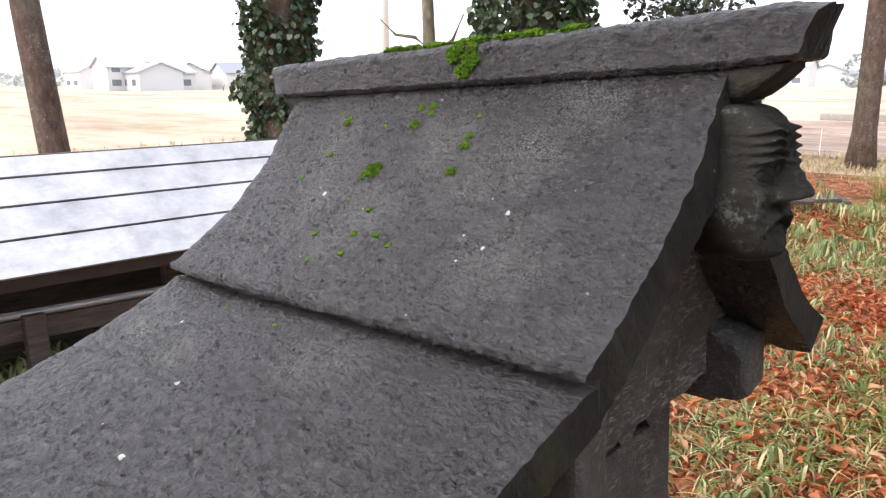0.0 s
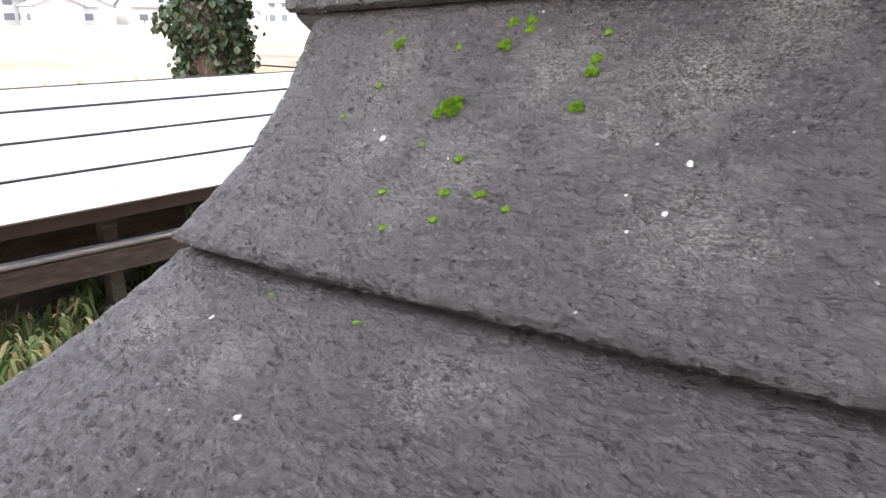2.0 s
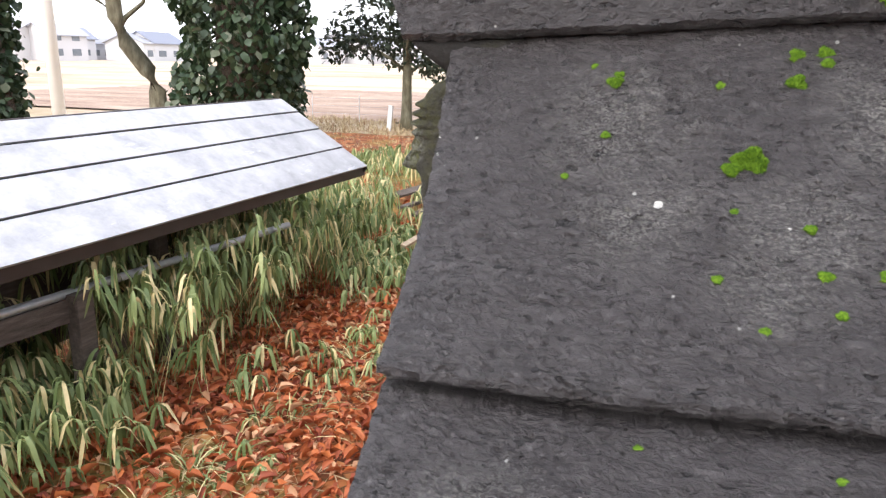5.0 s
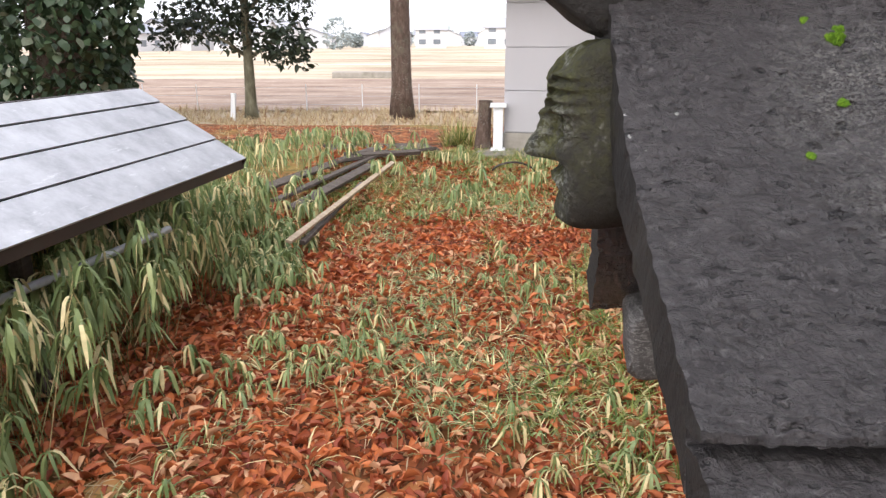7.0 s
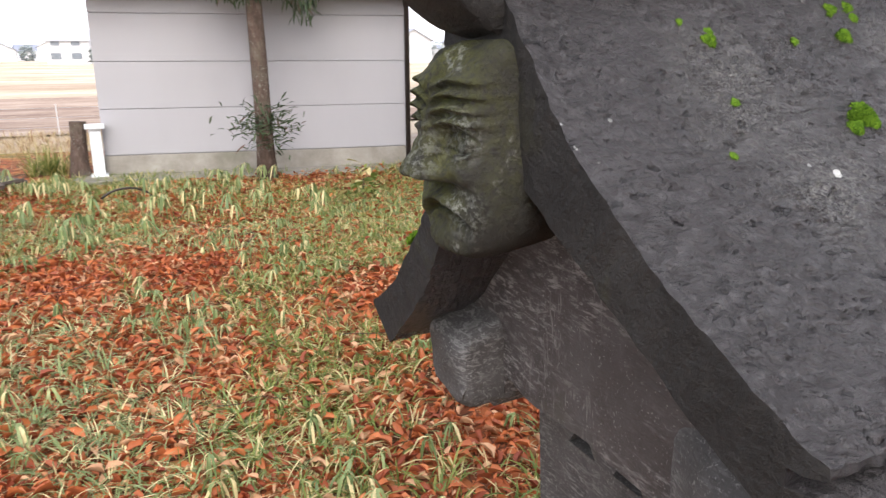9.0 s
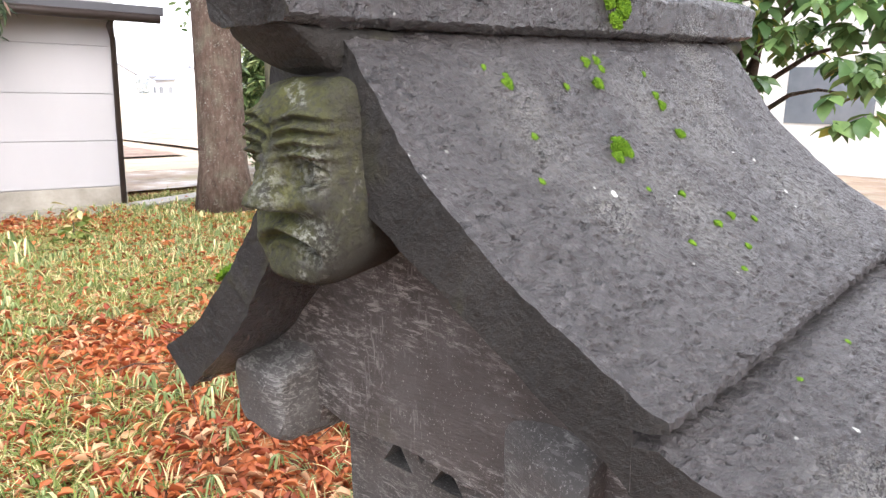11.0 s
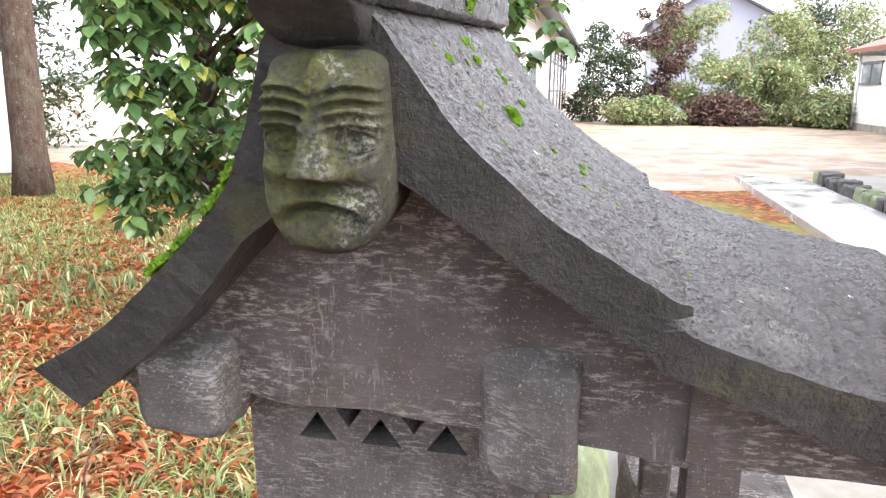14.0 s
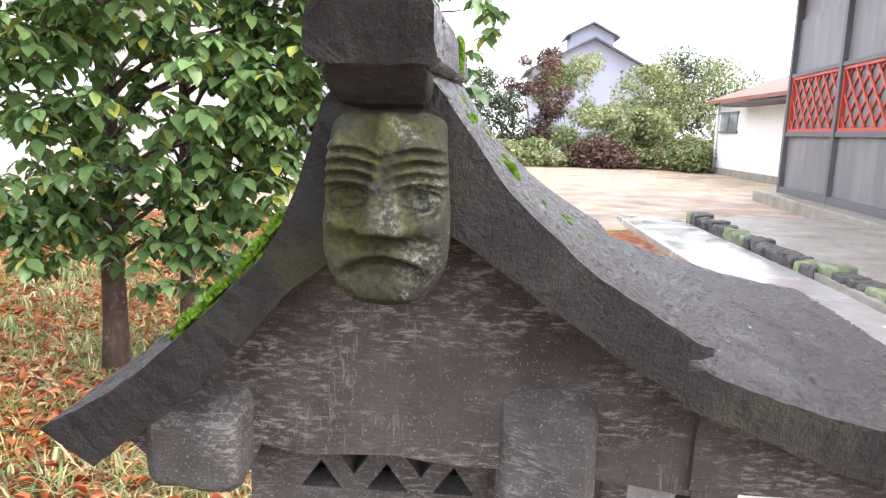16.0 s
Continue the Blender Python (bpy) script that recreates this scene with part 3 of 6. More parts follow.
# the ridge stone with its overhanging ends
ridge_outline = [(-0.038, 1.4935), (-0.048, 1.500), (-0.047, 1.520), (-0.046, 1.543), (-0.040, 1.551), (-0.02, 1.556), (0.02, 1.556), (0.040, 1.551), (0.048, 1.540), (0.050, 1.520), (0.050, 1.500), (0.038, 1.4935)]
bm = roof_slab(lerp_profile(ridge_outline + ridge_outline[:1], 70)[:-1], -0.452, 0.462, 240, 9.0, 0.0, True)
for v in bm.verts:
    end = max(0.0, abs(v.co.x) - 0.40)
    up = (v.co.z - 1.49) / 0.065
    v.co.x += math.copysign(end * (0.10 + 0.40 * up) * (1.0 - 250 * v.co.y * v.co.y * 0.5), v.co.x)
    v.co.z += 0.07 * end if v.co.x > 0 else 0.03 * end
    worn = min(1.0, max(0.0, abs(v.co.x) - 0.425) / 0.055) ** 2
    v.co.y *= 1 - 0.08 * worn
    if v.co.y > 0:
        v.co.y *= 1 + 0.35 * min(1.0, max(0.0, (-0.2 - v.co.x) / 0.2))
    v.co.z -= 0.16 * worn * max(0.0, v.co.z - 1.515)
    v.co += noise.noise_vector(v.co * 38) * 0.004 * worn
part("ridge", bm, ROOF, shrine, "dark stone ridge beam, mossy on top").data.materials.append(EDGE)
for sx in (-1, 1):
    bm = bmesh.new()
    wedge = [(sx * x, s * y, z) for s in (-1, 1) for x, y, z in ((0.30, 0.0385, 1.4945), (0.458, 0.0440, 1.5015), (0.456, 0.041, 1.494), (0.408, 0.035, 1.452), (0.30, 0.036, 1.450))]
    bmesh.ops.convex_hull(bm, input=[bm.verts.new(p) for p in wedge])
    bmesh.ops.subdivide_edges(bm, edges=list(bm.edges), cuts=4, use_grid_fill=True)
    for _ in range(5):
        bmesh.ops.smooth_vert(bm, verts=list(bm.verts), factor=0.5, use_axis_x=True, use_axis_y=True, use_axis_z=True)
    for v in bm.verts:
        if sx < 0 and v.co.y > 0:
            v.co.y *= 1 + 0.35 * min(1.0, max(0.0, (-0.2 - v.co.x) / 0.2))
    rough_up(bm, 0.004, 25, sx)
    # the shade under the ridge end is painted in by this near-black stone
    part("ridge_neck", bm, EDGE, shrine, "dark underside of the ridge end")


# gable walls, the beam ends and the walls below
def polygon_slab(outline, x0, x1):
    bm = bmesh.new()
    a = [bm.verts.new((x0, y, z)) for y, z in outline]
    b = [bm.verts.new((x1, y, z)) for y, z in outline]
    for i in range(len(outline)):
        j = (i + 1) % len(outline)
        bm.faces.new((a[i], a[j], b[j], b[i]))
    for ring in (a, b):
        edges = [bm.edges.get((ring[i], ring[(i + 1) % len(ring)])) for i in range(len(ring))]
        bmesh.ops.triangle_fill(bm, use_beauty=True, edges=edges)
    return bm


GABLE = [(0.0, 1.385), (-0.117, 1.312), (-0.232, 1.226), (-0.347, 1.162), (-0.46, 1.118), (-0.40, 1.046), (-0.345, 1.022), (-0.232, 1.036), (-0.12, 1.040), (0.0, 1.050), (0.10, 1.048), (0.165, 1.056),
         (0.172, 1.03), (0.20, 1.000), (0.26, 1.004), (0.30, 1.03), (0.335, 1.062), (0.223, 1.152), (0.162, 1.212), (0.103, 1.280), (0.06, 1.316)]


def lattice_panel():
    """An upright stone panel with triangular openings, drawn in y and z and given depth along x."""
    bm = bmesh.new()
    loops = [[(-0.180, 0.42), (0.199, 0.42), (0.199, 1.075), (-0.180, 1.075)]]
    for cy in (0.105, 0.019, -0.068):
        loops.append([(cy + 0.027, 0.962), (cy - 0.027, 0.962), (cy, 1.001)])
    for cy in (0.062, -0.025):
        loops.append([(cy - 0.027, 1.022), (cy + 0.027, 1.022), (cy, 0.983)])
    edges = []
    for lp in loops:
        vs = [bm.verts.new((0, y, z)) for y, z in lp]
        edges += [bm.edges.new((vs[i], vs[(i + 1) % len(vs)])) for i in range(len(vs))]
    bmesh.ops.triangle_fill(bm, use_beauty=True, edges=edges)
    faces = bmesh.ops.extrude_face_region(bm, geom=list(bm.faces))["geom"]
    for v in faces:
        if isinstance(v, bmesh.types.BMVert):
            v.co.x += 0.05
    return bm


for sx in (-1, 1):
    bm = polygon_slab(GABLE, sx * 0.215, sx * 0.292)
    bmesh.ops.subdivide_edges(bm, edges=[e for e in bm.edges if e.calc_length() > 0.05], cuts=2, use_grid_fill=True)
    rough_up(bm, 0.003, 18, sx)
    part("gable_wall", bm, BODY, shrine, "brownish chiselled stone gable wall")
    for y0, y1, z0, z1, out in ((-0.230, -0.118, 0.975, 1.130, 0.330), (0.172, 0.285, 1.012, 1.110, 0.350)):
        bm = bmesh.new()
        far, near_ = (out, 0.299) if -0.3 < y0 < 0 else (out, out - 0.010)
        hull = [(sx * 0.27, y, z) for y in (y0, y1) for z in (z0, z1 + 0.03)] + [(sx * (far if y == y0 else near_), y, z) for y in (y0, y1) for z in (z0 + 0.006, z1 - 0.008)]
        bmesh.ops.convex_hull(bm, input=[bm.verts.new(p) for p in hull])
        bmesh.ops.bevel(bm, geom=list(bm.edges), offset=(0.013 if y0 > -0.3 else 0.005), segments=3, profile=0.5, affect="EDGES")
        bmesh.ops.subdivide_edges(bm, edges=[e for e in bm.edges if e.calc_length() > 0.03], cuts=3, use_grid_fill=True)
        rough_up(bm, 0.004, 22, y0 + sx)
        part("beam_end", bm, GREYSTONE, shrine, "rounded stone beam end")
    # the beam that carries the front eave, and its post
    bm = bmesh.new()
    ends = [(sx * x, y, z) for x in (0.20, 0.304) for y, z in ((-0.343, 1.034), (-0.343, 1.145), (-0.715, 1.036), (-0.715, 1.052), (-0.46, 1.112))]
    bmesh.ops.convex_hull(bm, input=[bm.verts.new(p) for p in ends])
    bmesh.ops.subdivide_edges(bm, edges=[e for e in bm.edges if e.calc_length() > 0.04], cuts=4, use_grid_fill=True)
    rough_up(bm, 0.004, 22, sx)
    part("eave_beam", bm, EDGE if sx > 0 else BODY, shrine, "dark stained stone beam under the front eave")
    bm = boxed(min(sx * 0.235, sx * 0.296), max(sx * 0.235, sx * 0.296), -0.402, -0.346, 0.42, 1.036, 0.006)
    part("front_post", bm, BODY, shrine, "square stone post under the eave")
    bm = lattice_panel()
    for v in bm.verts:
        v.co.x = (v.co.x - 0.222) if sx < 0 else (0.222 - v.co.x)
    part("lattice_panel", bm, GREYSTONE, shrine, "stone side panel pierced by triangular openings")

# solid block behind the openings, its near-black colour stands for the inner shade
part("inner_chamber", boxed(-0.160, 0.160, -0.12, 0.14, 0.46, 1.10), GAPSHADE, shrine, "near-black block painted as the shaded hollow inside the shrine")
part("front_wall", boxed(-0.17, 0.17, -0.178, -0.125, 0.42, 1.20, 0.006), BODY, shrine)
part("back_wall", boxed(-0.17, 0.17, 0.145, 0.19, 0.42, 1.20, 0.006), BODY, shrine)
bm = boxed(-0.30, 0.30, -0.64, 0.28, 0.26, 0.42, 0.012)
rough_up(bm, 0.006, 9)
part("floor_stone", bm, BODY, shrine)
bm = boxed(-0.38, 0.38, -0.72, 0.36, -0.06, 0.26, 0.02)
rough_up(bm, 0.01, 7)
part("base_stone", bm, BODY, shrine)


# the carved masks under the ridge ends, one mesh each
def bumpf(d, w):
    return math.exp(-(d / w) ** 2)


def mask_depth(u, v):
    """Relief of the mask in metres; u runs -1 to 1 across, v from 0 at the chin to 1 at the crown."""
    a = abs(u)
    h = 0.016 * math.sqrt(max(0.0, 1 - 0.8 * u * u))
    h += 0.006 * bumpf(v - 0.30, 0.35)
    # nose: a wedge that widens and rises towards its tip
    if v > 0.38:
        t = max(0.0, min(1.0, (0.72 - v) / 0.31))
        half = 0.16 + 0.16 * t
        edge = 1 / (1 + math.exp((a - half) * 38))
        h += edge * (0.010 + 0.024 * t) * math.sin(1.571 * min(1.0, (v - 0.38) / 0.055))
    # nostril wings
    h += 0.007 * bumpf(a - 0.36, 0.09) * bumpf(v - 0.425, 0.045)
    # brow ridges, arched, four on each side
    fade = 1 / (1 + math.exp((0.15 - a) * 26))
    arch = v + 0.13 * (a - 0.60) ** 2
    for i, c0 in enumerate((0.665, 0.725, 0.785, 0.842)):
        h += fade * 0.0105 * bumpf(arch - c0, 0.019)
    h += 0.004 * fade * bumpf(arch - 0.75, 0.13)
    # eyes in sunk sockets
    h -= 0.014 * bumpf(a - 0.52, 0.30) * bumpf(v - 0.565, 0.062)
    rx, rz = (a - 0.57) / 0.31, (v - 0.568) / 0.050
    r = math.hypot(rx, rz)
    h += 0.0100 * max(0.0, 1 - r * r) ** 0.5
    h += 0.004 * bumpf(r - 1.25, 0.18)
    h -= 0.003 * bumpf(math.hypot((a - 0.55) / 0.1, (v - 0.568) / 0.018), 0.8)
    # cheeks
    h += 0.006 * bumpf(a - 0.66, 0.25) * bumpf(v - 0.44, 0.07)
    # the hollow below the nose, the down-turned mouth and the chin
    h -= 0.008 * bumpf(v - 0.355, 0.04) * bumpf(u, 0.8)
    bow = v - (0.255 - 0.16 * u * u)
    h -= 0.012 * bumpf(bow, 0.020) * (1 / (1 + math.exp((a - 0.66) * 20)))
    h += 0.006 * bumpf(bow - 0.048, 0.03) * bumpf(u, 0.7)
    h -= 0.004 * bumpf(bow + 0.06, 0.04) * bumpf(u, 0.5)
    h += 0.005 * bumpf(v - 0.10, 0.07) * bumpf(u, 0.55)
    return h


def carved_mask(sx):
    nu, nv = 72, 120
    verts, faces = [], []
    for j in range(nv + 1):
        v = j / nv
        if v < 0.30:
            w = 0.0585 * math.sqrt(max(0.02, 1 - ((0.30 - v) / 0.325) ** 2)) * 0.99
        else:
            w = 0.0585 - 0.007 * max(0.0, (v - 0.45) / 0.55)
            if v > 0.93:
                w -= 0.010 * ((v - 0.93) / 0.07) ** 2
        for i in range(nu + 1):
            u = -1 + 2 * i / nu
            d = mask_depth(u, v)
            rim = max(0.0, abs(u) - 0.82) / 0.18
            d -= 0.014 * rim ** 2
            d -= 0.024 * max(0.0, (v - 0.84) / 0.16) ** 1.5
            d -= 0.010 * max(0.0, (v - 0.95) / 0.05) ** 2 + 0.012 * max(0.0, (0.06 - v) / 0.06) ** 2
            p = Vector((0.424 + d, u * w - 0.002, 1.279 + 0.176 * v))
            n = noise.noise(p * 28 + Vector((0, sx * 3, 0))) * 0.0022 + noise.noise(p * 60 + Vector((sx * 7, 0, 0))) * 0.0026 + noise.noise(p * 170) * 0.0013
            verts.append((sx * (p.x + n), p.y, p.z))
    row = nu + 1
    for j in range(nv):
        for i in range(nu):
            faces.append((j * row + i, j * row + i + 1, (j + 1) * row + i + 1, (j + 1) * row + i))
    ring = [i for i in range(row)] + [j * row + nu for j in range(1, nv + 1)] + [nv * row + i for i in range(nu - 1, -1, -1)] + [j * row for j in range(nv - 1, 0, -1)]
    back = {}
    for a in ring:
        x, y, z = verts[a]
        back[a] = len(verts)
        inner = 0.285 if z > 1.36 else 0.285 + (1.36 - z) * 0.95
        verts.append((sx * inner, y * 0.93, z + (0.004 if z < 1.36 else 0)))
    for a, b in zip(ring, ring[1:] + ring[:1]):
        faces.append((a, b, back[b], back[a]))
    faces.append(tuple(back[a] for a in ring))
    bm = bmesh.new()
    vs = [bm.verts.new(v) for v in verts]
    for f in faces:
        bm.faces.new([vs[a] for a in f])
    return part("carved_mask", bm, MASK, shrine, "weathered stone mask with algae and lichen", True)


for sx in (-1, 1):
    carved_mask(sx)


# moss cushions on the slope and along the ridge: many short spikes on a low dome
def roof_z(y):
    pts = sorted(FRONT_TOP + FRONT_LOW)
    return float(np.interp(y, [p[0] for p in pts], [p[1] for p in pts]))


def moss_tuft(at, normal, ra, rb, height, count, seed, along=Vector((1, 0, 0))):
    rnd = random.Random(seed)
    n = Vector(normal).normalized()
    a = (along - n * along.dot(n)).normalized()
    b = n.cross(a)
    verts, faces = [], []
    for i in range(count):
        w, r = rnd.uniform(0, 2 * math.pi), math.sqrt(rnd.random())
        lump = 0.75 + 0.25 * math.cos(3 * w + seed)
        u, v = r * math.cos(w) * ra * lump, r * math.sin(w) * rb * lump
        top = height * math.sqrt(max(0.05, 1 - r * r)) * rnd.uniform(0.75, 1.1)
        c = Vector(at) + a * u + b * v
        tip = c + n * top + a * (u * 0.25) + b * (v * 0.25)
        s = 0.0016 * rnd.uniform(0.7, 1.4) + height * 0.05
        q = rnd.uniform(0, 6.28)
        k0 = len(verts)
        for m3 in range(3):
            e = q + m3 * 2.094
            verts.append(c - n * 0.002 + (a * math.cos(e) + b * math.sin(e)) * s * 1.8)
        mid = c + n * top * 0.6
        for m3 in range(3):
            e = q + m3 * 2.094 + 0.5
            verts.append(mid + (a * math.cos(e) + b * math.sin(e)) * s * 1.5)
        verts.append(tip)
        for m3 in range(3):
            m4 = (m3 + 1) % 3
            faces += [(k0 + m3, k0 + m4, k0 + 3 + m4, k0 + 3 + m3), (k0 + 3 + m3, k0 + 3 + m4, k0 + 6)]
    return mesh_of("moss_tuft", verts, faces, MOSS)


TUFTS = ((-0.061, -0.054, 7), (-0.038, -0.053, 7), (-0.036, -0.060, 5), (-0.062, -0.072, 8), (-0.225, -0.069, 7), (-0.222, -0.064, 4), (0.056, -0.084, 5), (0.055, -0.093, 7), (0.053, -0.120, 8), (-0.101, -0.123, 15), (-0.096, -0.128, 11), (-0.116, -0.131, 8),
         (-0.246, -0.057, 2), (-0.127, -0.073, 3), (-0.229, -0.105, 3), (-0.263, -0.138, 2), (-0.114, -0.166, 4), (-0.056, -0.177, 3), (-0.048, -0.215, 5), (-0.005, -0.212, 5), (0.033, -0.224, 3), (-0.040, -0.245, 3), (-0.093, -0.262, 3), (-0.127, -0.222, 3), (-0.177, -0.345, 3), (0.060, -0.065, 2), (-0.051, -0.350, 2))
for i, (tx, ty, mm) in enumerate(TUFTS):
    dz = (roof_z(ty + 0.004) - roof_z(ty - 0.004)) / 0.008
    r = mm / 1000
    ob = part("moss_tuft", moss_tuft((tx, ty, roof_z(ty) - 0.001), (0, -dz, 1), r, r * 0.8, r * 0.75, int(40 + mm * 22), i), MOSS, None)
    ob.matrix_basis = SHRINE_AT
    tagged(ob, "bright green moss cushion on the stone roof", "moss", "moss cushions on the roof", "stuff")
verts, faces = [], []
for i in range(26):
    rnd = random.Random(i)
    mx = -0.16 + 0.34 * i / 25
    me = moss_tuft((mx, rnd.uniform(-0.03, 0.02), 1.555), (0, 0, 1), rnd.uniform(0.014, 0.024), 0.014, rnd.uniform(0.006, 0.011), 150, 50 + i)
    k0 = len(verts)
    verts += [v.co.copy() for v in me.vertices]
    faces += [tuple(k0 + a for a in p.vertices) for p in me.polygons]
for i in range(14):
    rnd = random.Random(90 + i)
    mx, mz = 0.02 + rnd.gauss(0, 0.018), 1.548 - 0.035 * rnd.random() ** 1.5
    me = moss_tuft((mx, -0.047, mz), (0, -1, 0.3), 0.008, 0.010, 0.007, 70, 150 + i)
    k0 = len(verts)
    verts += [v.co.copy() for v in me.vertices]
    faces += [tuple(k0 + a for a in p.vertices) for p in me.polygons]
ob = part("ridge_moss", mesh_of("ridge_moss", verts, faces, MOSS), MOSS)
ob.matrix_basis = SHRINE_AT
tagged(ob, "bright green moss growing along the stone ridge", "moss", kind="stuff")
verts, faces = [], []
for i in range(40):
    rnd = random.Random(300 + i)
    t = rnd.random()
    my = 0.10 + 0.15 * t
    mz = float(np.interp(my, [0.075, 0.102, 0.160, 0.219, 0.280], [1.420, 1.349, 1.282, 1.223, 1.165]))
    me = moss_tuft((-0.35 + rnd.uniform(-0.03, 0.12), my, mz + 0.002), (0, 0.7, 0.75), 0.02, 0.02, 0.010, 90, 300 + i)
    k0 = len(verts)
    verts += [v.co.copy() for v in me.vertices]
    faces += [tuple(k0 + a for a in p.vertices) for p in me.polygons]
ob = part("slope_moss", mesh_of("slope_moss", verts, faces, MOSS), MOSS)
ob.matrix_basis = SHRINE_AT
tagged(ob, "thick green moss on the rear slope of the roof", "moss", kind="stuff")

# ---- lean-to with sheet-metal roof, and the low pipe rail ----
def lean_to():
    a, b = Vector((-3.02, -1.2, 0.76)), Vector((-2.72, 4.10, 0.76))
    run = Vector((-0.61, 0.035, 0.395))
    t = thing("lean_to_shelter", (a.x, a.y, 0), "low lean-to with a pale grey sheet-metal roof", "shelter")
    o = Vector((a.x, a.y, 0))
    along = (b - a).normalized()
    up = run.normalized()
    nrm = along.cross(up).normalized()
    if nrm.z < 0:
        nrm = -nrm
    L, W = (b - a).length, run.length

    def on_roof(l, s, h):
        return a - o + along * l + up * s + nrm * h
    for i in range(4):
        s0, s1 = W * (0, 0.28, 0.55, 0.80)[i] + 0.004, W * (0.28, 0.55, 0.80, 1.0)[i] - 0.004
        bm = bmesh.new()
        pts = [on_roof(l, s, h + dn) for l in (0, L) for s, h in ((s0, 0.006), (s1, 0.0)) for dn in (0.0, -0.009)]
        bmesh.ops.convex_hull(bm, input=[bm.verts.new(x) for x in pts])
        part("roof_sheet", bm, ZINC, t)
    # near-black sheet added below so that the seam gaps show as dark shade
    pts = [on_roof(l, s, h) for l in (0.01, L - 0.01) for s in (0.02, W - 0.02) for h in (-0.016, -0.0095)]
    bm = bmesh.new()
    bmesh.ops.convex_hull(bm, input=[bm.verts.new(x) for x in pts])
    part("underlay", bm, GAPSHADE, t)

    def beam(name, p, q, w, h, mat, parent=t):
        d = (q - p)
        m = Matrix.Translation((p + q) / 2 - o) @ d.to_track_quat("X", "Z").to_matrix().to_4x4()
        return part(name, boxed(-d.length / 2, d.length / 2, -w / 2, w / 2, -h / 2, h / 2, 0.004, m), mat, parent)
    beam("fascia", a - nrm * 0.035 + up * 0.01, b - nrm * 0.035 + up * 0.01, 0.02, 0.06, BROWNMETAL)
    beam("end_trim", b - nrm * 0.03 - along * 0.01, b + run - nrm * 0.03 - along * 0.01, 0.02, 0.045, BROWNMETAL)
    beam("ridge_board", a + run - nrm * 0.04, b + run - nrm * 0.04, 0.03, 0.07, BROWNMETAL)
    for k2 in range(4):
        p = a + along * (0.4 + k2 * (L - 1.9) / 3)
        f = p + up * 0.30 - nrm * 0.06
        r = p + up * (W - 0.08) - nrm * 0.06
        beam("post", Vector((f.x, f.y, 0)), f, 0.06, 0.06, OLDWOOD)
        beam("post", Vector((r.x, r.y, 0)), r, 0.06, 0.06, OLDWOOD)
        beam("rafter", f + nrm * 0.015, r + nrm * 0.015, 0.04, 0.05, OLDWOOD)
    # added backing that stands for the dark space under the eave
    beam("back_board", Vector((a.x - 0.55, a.y, 0.55)), Vector((b.x - 0.55, b.y - 0.1, 0.55)), 0.02, 0.7, OLDWOOD)
    return t


lean_to()


def pipe_rail():
    p, q = Vector((-3.35, -0.6, 0.54)), Vector((-2.83, 3.3, 0.54))
    t = thing("low_rail", (p.x, p.y, 0), "low weathered wooden rail carrying a metal pipe", "rail")
    o = Vector((p.x, p.y, 0))
    d = q - p
    m = Matrix.Translation(p + d * 0.345 - o - Vector((0, 0, 0.05))) @ d.to_track_quat("X", "Z").to_matrix().to_4x4()
    part("rail", boxed(-d.length * 0.345, d.length * 0.345, -0.03, 0.03, -0.045, 0.045, 0.005, m), OLDWOOD, t)
    verts, faces = [], []
    tube_into(verts, faces, [p - o + d * f + Vector((0.01, 0, 0.012)) for f in (0, 0.5, 1)], [0.017] * 3, 10)
    part("pipe", mesh_of("pipe", verts, faces, ZINC, True), ZINC, t, "grey metal pipe")
    for f in (0.08, 0.38, 0.672):
        c = p + d * f - o + Vector((0.04, 0, 0))
        part("post", boxed(c.x - 0.03, c.x + 0.03, c.y - 0.04, c.y + 0.04, -0.05, 0.555, 0.006), OLDWOOD, t)


pipe_rail()


